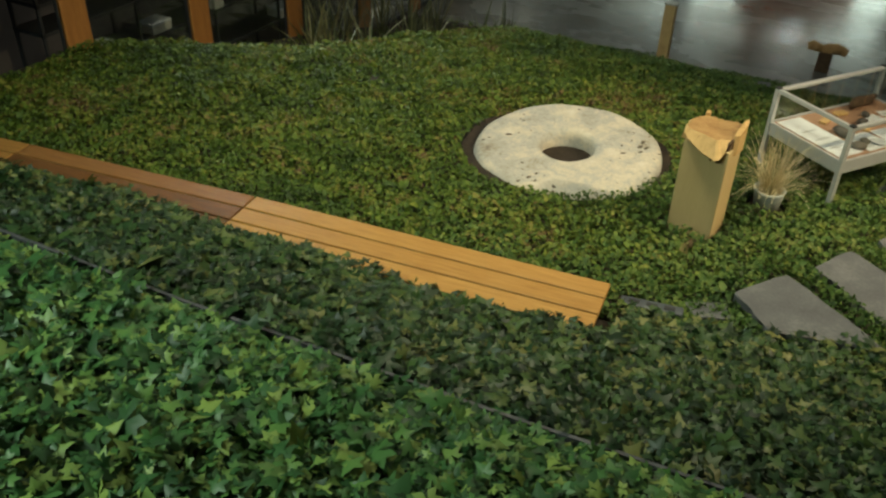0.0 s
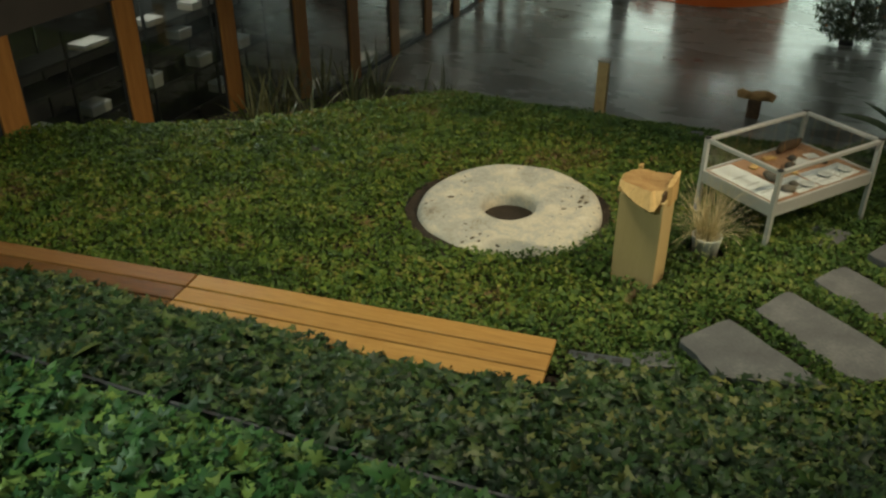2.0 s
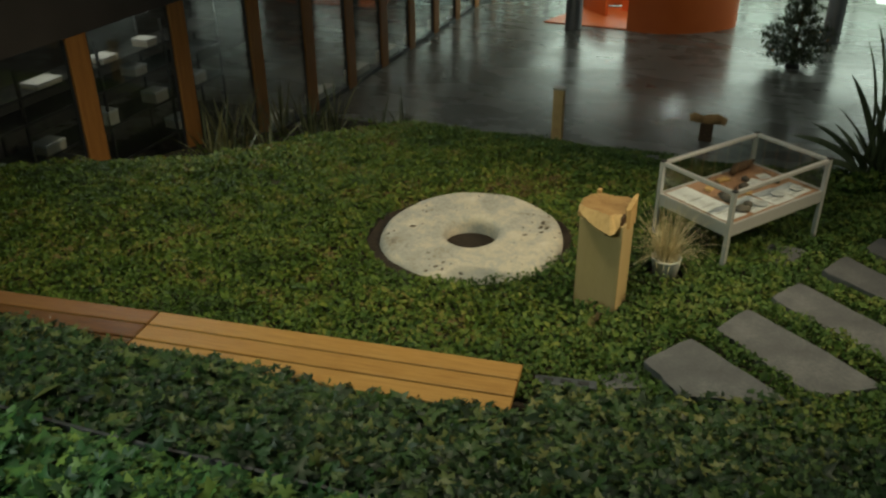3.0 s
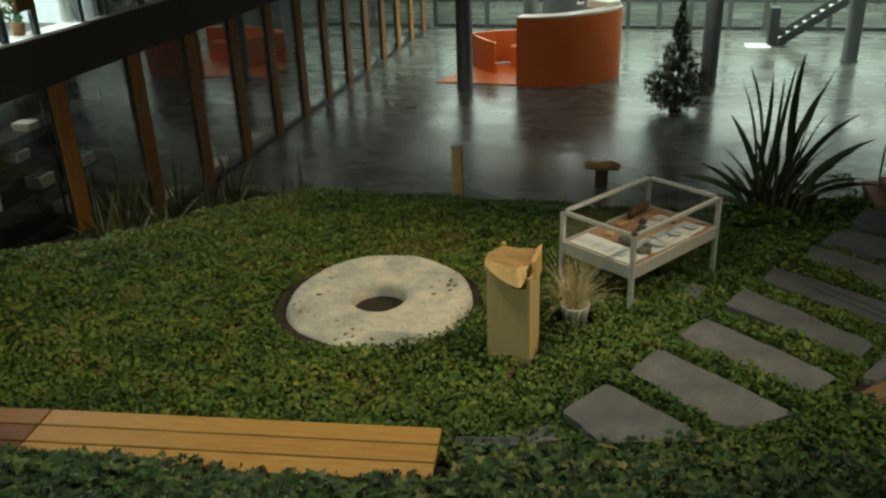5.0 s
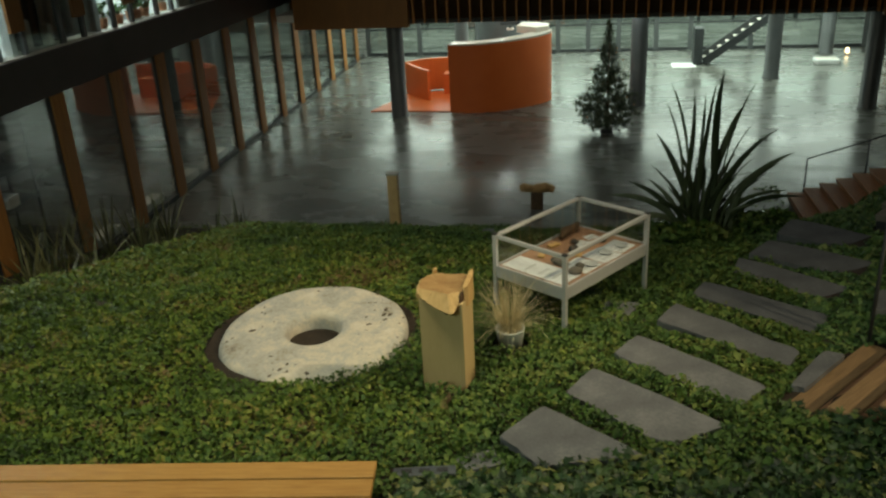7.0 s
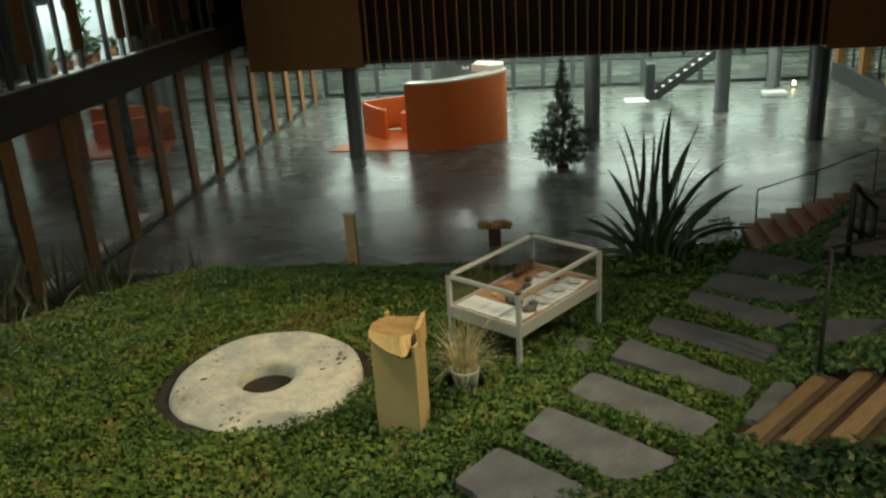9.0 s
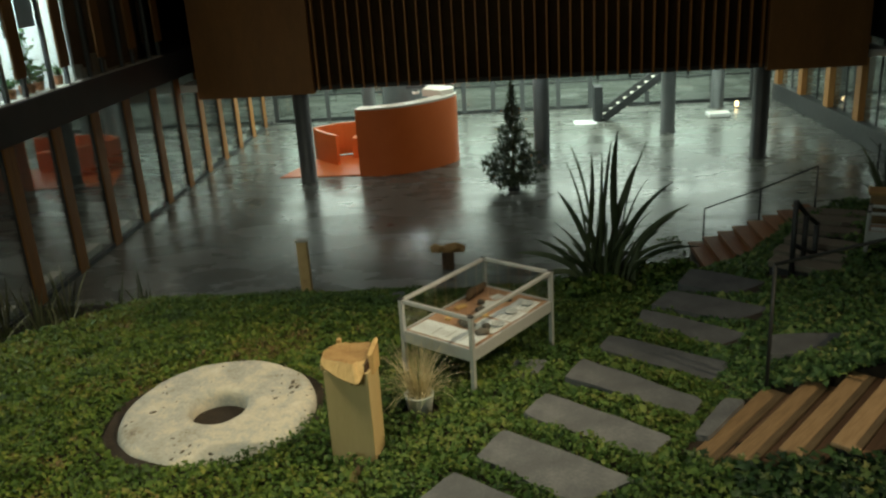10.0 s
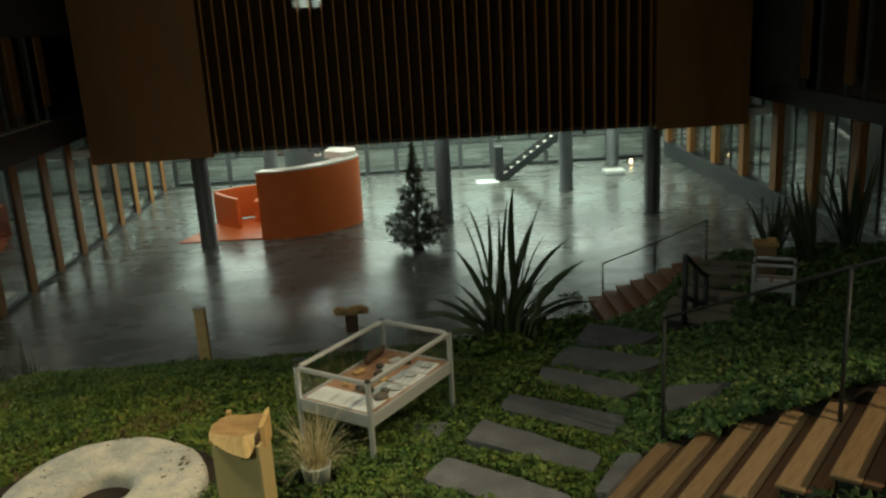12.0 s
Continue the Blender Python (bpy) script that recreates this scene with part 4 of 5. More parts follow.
bm = tube([(0, 0, 0.05), (0.12, 0.03, 0.07), (0.3, 0.02, 0.06), (0.46, 0.06, 0.05)], 0.05, 8, (0.6, 1.1, 1.0, 0.5))
in_case("bark_piece", "dark piece of bark in the case", "bark", bm, BARK, 0.93, 0.76, 0, 5, True)
for x, y, a in ((0.45, 0.62, 20), (0.7, 0.72, -10), (0.72, 0.33, 40)):
    in_case("wood_chip", "flat brown wood sample in the case", "wood sample", box((0, 0, 0), (0.14, 0.07, 0.025), 0.006), LOG_END, x, y, 0.004, a, group="samples in the case")

case2, shelf2 = display_case("display_case", "small glazed display case beside a timber pedestal", 6.45, 11.86, 1.80, -26, 0.58, 0.40, 0.66, 0.27)
for x, y, w, h_ in ((0.06, 0.07, 0.18, 0.16), (0.28, 0.08, 0.22, 0.14)):
    ob = solid("paper_sheet", box((0, 0, 0), (w, h_, 0.004)), PAPER, "white printed paper lying in the small case", "paper", group="papers in the small case")
    ob.matrix_world = case2.matrix_world @ pose(x, y, shelf2 - 0.004)
small_stand = thing("timber_pedestal", "brown timber pedestal with a thick flat cap among ivy", "pedestal", (7.05, 12.8, gz(7.05, 12.8) - 0.06), -20)
part("column", box((-0.15, -0.12, 0), (0.15, 0.12, 0.84), 0.008), STAIR_WOOD, small_stand, "plain timber pedestal box")
part("cap", box((-0.185, -0.15, 0.84), (0.185, 0.15, 0.90), 0.012), LOG_FACE, small_stand, "thick sawn cap")
part("offcut", prism([(0.02, -0.05), (0.13, -0.06), (0.15, 0.04), (0.05, 0.07)], 0.90, 0.95, 0.006), LOG_END, small_stand, "small raised offcut")

# pot of dry grass
potz = gz(0.75, 7.6)
pot = thing("plant_pot", "chalky pale pot of dry straw-coloured grass", "potted plant", (0.745, 7.64, potz - 0.015))
part("pot", lathe([(0.0, 0.0), (0.10, 0.0), (0.135, 0.22), (0.14, 0.235), (0.125, 0.235), (0.12, 0.20), (0.0, 0.2)], 28)[0], POT, pot, smooth=True)
rng = np.random.default_rng(21)
V, F, base = [], [], 0
for k in range(330):
    a, lean, ln = rng.uniform(0, 6.28), abs(rng.normal(0, 0.62)) + 0.12, rng.uniform(0.2, 0.62)
    side = np.array([-math.sin(a), math.cos(a), 0]) * 0.0028
    p = np.array([0.05 * math.cos(a) + rng.normal(0, 0.03), 0.05 * math.sin(a) + rng.normal(0, 0.03), 0.2])
    wob = rng.normal(0, 0.5)
    for j in range(6):
        V += [p - side * (1 - j / 6.5), p + side * (1 - j / 6.5)]
        ang = lean * (0.6 + 0.28 * j)
        p = p + ln / 5 * np.array([math.sin(ang) * math.cos(a + wob * j / 5), math.sin(ang) * math.sin(a + wob * j / 5), math.cos(ang)])
    for j in range(5):
        q = base + 2 * j
        F += [(q, q + 1, q + 3), (q, q + 3, q + 2)]
    base += 12
tuft = new("dry_grass", tri_mesh("dry_grass", np.array(V), np.array(F), STRAW))
tuft.parent = pot
tagged(tuft, "dry straw-coloured grass")


# ---- timber bench ----
def bench_section(a, b, mat, label):
    """Three planks on cross bearers between two points of the bench's far edge."""
    a, b = Vector(a), Vector(b)
    d = (b - a).normalized()
    s = thing("bench", label, "bench", (a.x, a.y, 0), math.degrees(math.atan2(d.y, d.x)), "timber bench sections")
    L = (b - a).length
    for k in range(3):
        y0 = 0.004 + 0.190 * k
        part("plank", box((0.004, y0, 2.455), (L - 0.004, y0 + 0.172, 2.5), 0.006), mat, s)
    for x in (0.12, L / 2, L - 0.16):
        part("bearer", box((x, 0.03, 2.36), (x + 0.08, 0.54, 2.455), 0.004), STEEL_DARK, s)
        for y in (0.05, 0.46):
            part("leg", box((x, y, 1.95), (x + 0.08, y + 0.07, 2.36), 0.004), STEEL_DARK, s)


bench_section((0.065, 5.195), (-2.77, 4.872), TEAK, "orange three-plank timber bench beside the ivy bank")
bench_section((-2.78, 4.870), (-4.98, 4.575), TEAK_DARK, "darker brown three-plank timber bench beside the ivy bank")
bench_section((-4.99, 4.573), (-7.3, 4.2), TEAK, "weathered three-plank timber bench beside the ivy bank")
strip = thing("drain_strip", "bluish metal drain strip at the bench end", "drain", (0.08, 5.5, 2.14), 10)
part("channel", box((0, -0.05, -0.02), (0.46, 0.05, 0.03), 0.006), RUBBER, strip)
for k in range(3):
    part("slot", box((0.06 + 0.13 * k, -0.02, 0.028), (0.14 + 0.13 * k, 0.02, 0.034)), STEEL_DARK, strip)
edge = smooth_line([(-7.4, 2.55), (-4.2, 2.64), (-2.4, 2.69), (-1.36, 2.72), (-0.63, 2.78), (0.14, 2.83), (0.75, 2.9), (1.6, 3.0), (3.4, 3.3), (6.5, 4.0)], 5)
solid("edging_strip", ribbon(edge, 0.018, 2.6, lambda t: upper_bed(0, edge[round(t * (len(edge) - 1))].y) + 0.012), EDGE_STRIP, "grey edging strip holding back the upper ivy bed", "edging")

# ---- stepping stones ----
SLABS = [((1.12, 6.46), (1.89, 5.87), (1.13, 5.7), (0.81, 6.01)), ((1.53, 7.12), (2.5, 6.36), (2.06, 6.06), (1.31, 6.71)), ((1.95, 7.8), (2.91, 7.0), (2.66, 6.7), (1.71, 7.43)), ((2.36, 8.58), (3.33, 7.71), (3.17, 7.43), (2.15, 8.2)), ((2.73, 9.27), (3.79, 8.53), (3.54, 8.14), (2.56, 8.94)), ((3.24, 10.17), (4.23, 9.41), (3.99, 9.02), (3.1, 9.75)), ((3.72, 10.92), (4.71, 10.25), (4.45, 9.75), (3.4, 10.46)), ((4.19, 11.95), (5.05, 11.36), (4.77, 10.86), (3.9, 11.42)), ((4.38, 9.02), (5.23, 8.99), (4.72, 8.52), (4.23, 8.59)), ((3.52, 7.62), (3.69, 7.57), (3.24, 7.0), (3.14, 7.05))]
LOW_SLABS = [((0.5, 5.75), (0.78, 5.9), (0.86, 5.72), (0.6, 5.6)), ((1.65, 8.76), (2.01, 8.73), (1.81, 8.31), (1.58, 8.39)), ((-0.45, 12.4), (0.05, 12.6), (0.1, 12.2), (-0.3, 12.1))]
SLABS = [tuple((sum(p[0] for p in q) / 4 * -0.04 + 1.04 * u, sum(p[1] for p in q) / 4 * -0.04 + 1.04 * v) for u, v in q) for q in SLABS]
for q in SLABS + LOW_SLABS:
    cx, cy = sum(p[0] for p in q) / 4, sum(p[1] for p in q) / 4
    outline = []
    for (x0, y0), (x1, y1) in zip(q, q[1:] + q[:1]):
        for s in (0.05, 0.2, 0.42, 0.6, 0.8, 0.95):
            j = (0.035 if q in SLABS else 0.012) * noise.noise((x0 * 7 + s * 6, y0 * 7, 2))
            outline.append((x0 + (x1 - x0) * s - cx + j, y0 + (y1 - y0) * s - cy + j))
    sl = solid("stepping_stone", prism(outline, -0.06, 0.045, 0.012), SLATE, "grey flagstone stepping stone set in ivy", "stepping stone", group="stepping stones")
    sl.matrix_world = Matrix.Translation((cx, cy, gz(cx, cy) + (0.03 if q in SLABS else -0.005))) @ pose(0, 0, 0, 0.8 * noise.noise((cx, cy, 1)), 0, 0)
LOWER = [((5.30, 11.75), (5.92, 11.3)), ((5.5, 12.35), (6.2, 11.8)), ((5.79, 12.95), (6.6, 12.4)), ((6.1, 13.6), (6.95, 13.15)), ((6.45, 14.25), (7.25, 13.85)), ((6.77, 14.9), (7.6, 14.57))]
for (x0, y0), (x1, y1) in LOWER:
    a = math.degrees(math.atan2(y1 - y0, x1 - x0))
    st = thing("timber_edged_step", "stone step with a dark front in the lower bank", "step", ((x0 + x1) / 2, (y0 + y1) / 2, gz((x0 + x1) / 2, (y0 + y1) / 2)), a, "lower garden steps")
    part("tread", box((-0.48, -0.15, 0.05), (0.48, 0.15, 0.14), 0.012), STAIR_SLEEPER, st)
    part("riser", box((-0.46, -0.14, -0.14), (0.46, -0.10, 0.05), 0.006), STEEL_DARK, st)

# ---- timber stair beside the path ----
DIR, NRM = Vector((0.643, 0.766, 0)).normalized(), Vector((0.766, -0.643, 0)).normalized()
for k in range(9):
    far, near = 0.02 + 0.10 * k, 1.50 - 0.07 * k
    long = far + near
    end = Vector((3.95, 7.89, 2.06)) + NRM * 0.345 * k + DIR * far + Vector((0, 0, 0.15 * k))
    m = Matrix((( -DIR.x, NRM.x, 0, end.x), (-DIR.y, NRM.y, 0, end.y), (0, 0, 1, end.z), (0, 0, 0, 1)))
    st = thing("timber_step", "broad orange-brown timber stair step among ivy", "step", (0, 0, 0), 0, "timber stair steps")
    st.matrix_world = m
    part("front_board", box((0, 0.0, -0.042), (long, 0.215, 0.0), 0.013), STAIR_WOOD, st)
    # back board and riser take the darker copy, as shade below the next step
    part("back_board", box((0, 0.221, -0.045), (long, 0.345, -0.004), 0.006), STAIR_WOOD_SHADED, st)
    part("riser", box((0.01, 0.02, -0.155), (long - 0.01, 0.045, -0.045), 0.004), STAIR_WOOD_SHADED, st)
    part("carriage", box((0.03, 0.05, -0.5), (long - 0.03, 0.32, -0.045), 0.004), STEEL_DARK, st)


def rail(label, posts, rails, r=0.02):
    h_ = thing("handrail", label, "handrail")
    for b, t in posts:
        part("post", tube([b, t], r * 1.15, 10), STEEL_DARK, h_, smooth=True)
    for line in rails:
        part("rail", tube(line, r, 10), STEEL_DARK, h_, smooth=True)


rail("dark steel handrail along the timber stair", [((3.98, 7.90, 1.9), (3.98, 7.90, 3.28)), ((5.13, 6.89, 2.5), (5.13, 6.89, 3.98)), ((6.3, 5.85, 3.0), (6.3, 5.85, 4.66))], [[(3.98, 7.90, 3.28), (5.13, 6.89, 3.98), (6.3, 5.85, 4.66)]], 0.016)
rail("short dark steel handrail on the lower garden steps", [((5.36, 11.42, 1.7), (5.36, 11.42, 2.78)), ((5.62, 11.75, 1.6), (5.62, 11.75, 2.5)), ((5.86, 12.0, 1.55), (5.86, 12.0, 2.30))], [[(5.36, 11.42, 2.78), (5.62, 11.75, 2.5), (5.86, 12.0, 2.28)], [(5.36, 11.42, 2.2), (5.62, 11.75, 2.0), (5.86, 12.0, 1.85)]], 0.032)
rail("thin dark handrail beside the lobby stair bank", [((5.73, 17.7, 0.0), (5.73, 17.7, 0.8)), ((6.84, 17.7, 0.0), (6.84, 17.7, 1.17)), ((7.94, 17.7, 0.0), (7.94, 17.7, 1.6)), ((9.1, 17.7, 0.0), (9.1, 17.7, 2.0))], [[(5.73, 17.7, 0.8), (6.84, 17.7, 1.17), (7.94, 17.7, 1.6)]], 0.016)
LOBBY_WOOD = surface("reddish_step_timber", [(0.25, (0.17, 0.062, 0.022)), (0.5, (0.30, 0.125, 0.048)), (0.75, (0.40, 0.19, 0.08))], 3.0, 0.55, 0, 0.25, (12, 1.2, 12), 0.65, 30, per_object=0.2, distance=0.003)
for k in range(8):
    x, z = 5.35 + 0.29 * k, 0.10 * (k + 2)
    st = thing("timber_step", "narrow reddish timber step up from the lobby", "step", (x, 15.75, 0), 0, "lobby bank steps")
    part("tread", box((0, 0, z - 0.04), (0.31, 1.65, z), 0.006), LOBBY_WOOD, st)
    part("riser", box((0.02, 0.01, max(z - 0.14, 0)), (0.05, 1.64, z - 0.04), 0.003), TEAK_DARK, st)
    part("fill", box((0.05, 0.02, -0.02), (0.3, 1.63, z - 0.042)), SOIL, st)


# ---- blade plants ----
def blade_plant(name, label, x, y, z, specs, mat, width, rng):
    """A clump of arching blades; specs: rows of compass angle, lean and length."""
    p = thing(name, label, "plant", (x, y, z), group=name + "s")
    for ang, lean, ln in specs:
        bm = bmesh.new()
        d, s = Vector((math.cos(ang), math.sin(ang), 0)), Vector((-math.sin(ang), math.cos(ang), 0))
        s = (s + 0.5 * d * rng.normal()).normalized()
        pos = d * rng.uniform(0.02, 0.12) + s * rng.normal() * 0.04
        rows_ = []
        n = 9
        for k in range(n):
            f = k / (n - 1)
            w = width * (0.55 + 0.9 * f if f < 0.5 else (1.0 if f < 0.55 else 2.2 * (1 - f))) * 0.5
            a = lean * (0.55 + 0.75 * f)
            up = Vector((0, 0, 1)) * math.sin(a) - d * math.cos(a)
            rows_.append([bm.verts.new(pos - s * w - up * w * 0.25), bm.verts.new(pos), bm.verts.new(pos + s * w - up * w * 0.25)])
            pos = pos + (d * math.sin(a) + Vector((0, 0, 1)) * math.cos(a)) * (ln / (n - 1))
        for q, w_ in zip(rows_, rows_[1:]):
            bm.faces.new((q[0], q[1], w_[1], w_[0]))
            bm.faces.new((q[1], q[2], w_[2], w_[1]))
        part("leaf", bm, mat, p, smooth=True)
    return p


rng = np.random.default_rng(8)
def flax(name, label, x, y, z, tips, mat, width, rng):
    """A clump of broad arching leaves; tips: across, along, up and breadth of each leaf's tip from the root."""
    p = thing(name, label, "plant", (x, y, z), group=name + "s")
    for dx, dy, dz, br in tips:
        bm = bmesh.new()
        root = Vector((0.26 * dx + rng.normal(0, 0.10), 0.2 * dy + rng.normal(0, 0.08), 0))
        tip = Vector((dx, dy, dz))
        knee = Vector((dx * rng.uniform(0.22, 0.42), dy * 0.35, max(dz * rng.uniform(0.6, 0.72), 0.38 * tip.length + 0.12)))
        twist = rng.normal(0, 0.5)
        rows_, n = [], 12
        for k in range(n):
            f = k / (n - 1)
            q = root * (1 - f) ** 2 + knee * 2 * f * (1 - f) + tip * f * f
            d = ((knee - root) * (1 - f) + (tip - knee) * f).normalized()
            s = d.cross(Vector((0.35 * math.sin(twist), -1, 0.25))).normalized()
            s = (s * math.cos(twist + 0.5 * f) + d.cross(s) * math.sin(twist + 0.5 * f)).normalized()
            w = 0.5 * width * br * float(np.interp(f, [0, 0.3, 0.6, 0.85, 1], [0.55, 0.85, 1.0, 0.6, 0.02]))
            fold = d.cross(s) * w * 0.35
            rows_.append([bm.verts.new(q - s * w + fold), bm.verts.new(q), bm.verts.new(q + s * w + fold)])
        for q, w_ in zip(rows_, rows_[1:]):
            bm.faces.new((q[0], q[1], w_[1], w_[0]))
            bm.faces.new((q[1], q[2], w_[2], w_[1]))
        part("leaf", bm, mat, p, smooth=True)
    return p


tips = [(-0.57, 0.1, 1.72, 1.0), (-0.30, -0.1, 1.68, 1.0), (-0.12, 0.2, 1.6, 0.5), (0.07, 0.0, 1.88, 1.25), (0.02, 0.2, 1.75, 1.0), (0.48, 0.0, 1.76, 1.1), (0.36, 0.2, 1.45, 1.0), (0.50, -0.1, 1.36, 0.4), (0.82, 0.1, 1.22, 0.9), (1.02, 0.0, 0.98, 1.1), (1.18, -0.1, 0.5, 1.1), (-0.64, 0.2, 1.55, 0.4), (-0.74, 0.0, 1.2, 0.9), (-0.8, -0.2, 0.9, 0.9), (-1.07, 0.1, 0.62, 0.8), (-1.35, 0.0, 0.48, 0.9), (-1.3, -0.1, 0.08, 0.9)]
tips += [(rng.normal(0, 0.42), rng.normal(0, 0.3), rng.uniform(0.3, 1.0), rng.uniform(0.3, 0.75)) for _ in range(54)]
tips = [(1.04 * dx + 0.12, dy, 1.26 * dz, br) for dx, dy, dz, br in tips]
flax("flax_plant", "large dark flax clump with sword-shaped leaves", 3.0, 12.2, 1.34, tips, BLADE, 0.098, rng)
for x, y, s in ((8.6, 14.6, 1.0), (9.9, 15.6, 1.1), (8.9, 16.6, 0.9), (10.8, 14.2, 1.0)):
    blade_plant("flax_plant", "shadowy flax clump by the east windows", x, y, gz(x, y) - 0.03, [(rng.uniform(0, 6.28), abs(rng.normal(0.45, 0.3)), s * rng.uniform(0.9, 1.9)) for _ in range(22)], BLADE, 0.09, rng)
for x, y, n_, s in ((-5.4, 9.7, 6, 0.55), (-5.8, 10.4, 9, 0.65), (-6.5, 10.7, 8, 0.7), (-6.9, 11.6, 12, 0.75), (-6.1, 11.7, 9, 0.6), (-7.1, 12.5, 12, 0.8), (-5.6, 12.8, 8, 0.55), (-6.9, 13.4, 14, 0.8), (-6.2, 13.3, 10, 0.6), (-6.6, 13.9, 12, 0.75), (-6.5, 14.7, 12, 0.8), (-5.3, 14.3, 14, 0.7), (-5.0, 14.7, 9, 0.6)):
    blade_plant("iris_clump", "thin arching iris leaves at the lawn's west edge", x, y, gz(x, y) - 0.03, [(rng.uniform(0, 6.28), abs(rng.normal(0.55, 0.4)), s * rng.uniform(0.7, 1.7)) for _ in range(n_ + 8)], IRIS, 0.034, rng)

# ---- rooms behind the west glass ----
rack = thing("storage_rack", "dark storage rack behind the west windows", "shelf", (-8.9, 7.6, 0))
for z in (0.5, 1.15, 1.75, 2.15):
    part("shelf_board", box((-0.3, 0, z), (0.3, 6.6, z + 0.05), 0.004), STEEL_DARK, rack)
for y in (0.0, 1.65, 3.3, 4.95, 6.55):
    for x in (-0.28, 0.26):
        part("upright", box((x, y, 0), (x + 0.04, y + 0.04, 2.6)), STEEL_DARK, rack)
for y, z, w, h_ in ((9.5, 1.2, 0.4, 0.16), (8.3, 1.2, 0.5, 0.14), (10.9, 1.2, 0.22, 0.24), (11.0, 2.2, 0.36, 0.1), (12.1, 2.2, 0.26, 0.13), (11.7, 1.8, 0.3, 0.16), (12.1, 1.2, 0.34, 0.2), (13.3, 1.2, 0.3, 0.2), (9.6, 2.2, 0.5, 0.08), (10.2, 0.55, 0.5, 0.22), (12.6, 0.55, 0.4, 0.18), (8.4, 0.55, 0.5, 0.2)):
    bx = thing("storage_box", "pale cardboard box on the dark rack", "box", (-8.75, y, z), 0, "boxes on the rack")
    part("carton", box((-0.16, 0, 0), (0.16, w, h_), 0.006), SILL, bx)
    part("lid", box((-0.165, -0.005, h_ - 0.03), (0.165, w + 0.005, h_ + 0.004), 0.004), PAPER, bx)


def house_plant(y, h_, n, seed):
    rng = np.random.default_rng(seed)
    p = thing("house_plant", "green potted plant on the office window ledge", "plant", (WEST - 0.3, y, 3.9), group="office plants")
    part("pot", lathe([(0.0, 0.0), (0.08, 0.0), (0.11, 0.18), (0.1, 0.18), (0.0, 0.16)], 18)[0], TERRACOTTA, p, smooth=True)
    part("stem", tube([(0, 0, 0.15), (0.02, 0.03, h_ * 0.5), (0, 0, h_)], 0.012, 6), BARK, p)
    pts = np.stack([rng.normal(0, 0.07, n), rng.normal(0, 0.12, n), 0.2 + (h_ - 0.15) * rng.uniform(0, 1, n)], 1)
    foliage("foliage", rng, pts, SIMPLE_LEAF, 0.10, 0.8, HOUSEPLANT, "", "", p)


for y, h_, n, s in ((17.45, 1.2, 160, 1), (17.2, 0.5, 90, 2), (17.8, 0.45, 90, 3), (16.1, 0.4, 60, 4), (18.62, 0.35, 50, 5), (16.7, 0.3, 40, 6), (11.45, 0.9, 170, 7), (10.7, 0.5, 90, 8)):
    house_plant(y, h_, n, s)
for y, h_ in ((19.5, 0.3), (19.7, 0.2), (20.4, 0.45), (20.7, 0.25), (14.2, 0.35), (13.6, 0.5)):
    solid("ledge_object", box((WEST - 0.36, y, 3.9), (WEST - 0.2, y + 0.14, 3.9 + h_), 0.02), SILL, "pale object on a dark window ledge", "ledge object", group="ledge objects")

# ---- ground cover ----
rng = np.random.default_rng(42)


def scatter(x0, x1, y0, y1, per_m2):
    n = int((x1 - x0) * (y1 - y0) * per_m2)
    return rng.uniform(x0, x1, n), rng.uniform(y0, y1, n)


def off_slabs(x, y, grow=1.0):
    """True where no stepping stone, millstone or bench covers the ground."""
    keep = (np.hypot(x + 1.2, y - 7.66) > 0.985 + 0.05 * np.sin(2 * np.arctan2(y - 7.66, x + 1.2) + 1.0)) & ~((np.abs(x - 0.27) < 0.22) & (np.abs(y - 6.95) < 0.22)) & (np.hypot(x - 0.745, y - 7.61) > 0.18)
    for q in SLABS:
        pts = np.array(q)
        c = pts.mean(0)
        pts = c + (pts - c) * grow
        inside = np.ones(len(x), bool)
        for a, b in zip(pts, np.roll(pts, -1, 0)):
            inside &= (b[0] - a[0]) * (y - a[1]) - (b[1] - a[1]) * (x - a[0]) < 0.0
        keep &= ~inside
    keep &= ~((x > 0.05) & (x < 0.5) & (np.abs(y - 5.5 - 0.176 * (x - 0.08)) < 0.07))
    edge_y = np.interp(x, [-7.3, -5, -2.8, 0.1], [4.22, 4.6, 4.9, 5.24])
    keep &= (x > 0.12) | (y > edge_y)
    return keep


def ground_lift(x, y):
    """Soft mounds of the leaf cover."""
    return 0.085 + 0.045 * (np.sin(1.7 * x + 0.6 * y) * np.sin(1.3 * y - 0.8 * x + 1) + 0.6 * np.sin(4.1 * x + 2) * np.sin(3.7 * y + 1.2 * x) + 0.55 * np.sin(11.3 * x + 3.1 * y + 2 * np.sin(2.3 * y)) * np.sin(10.1 * y - 4.2 * x + 2 * np.sin(1.9 * x)))


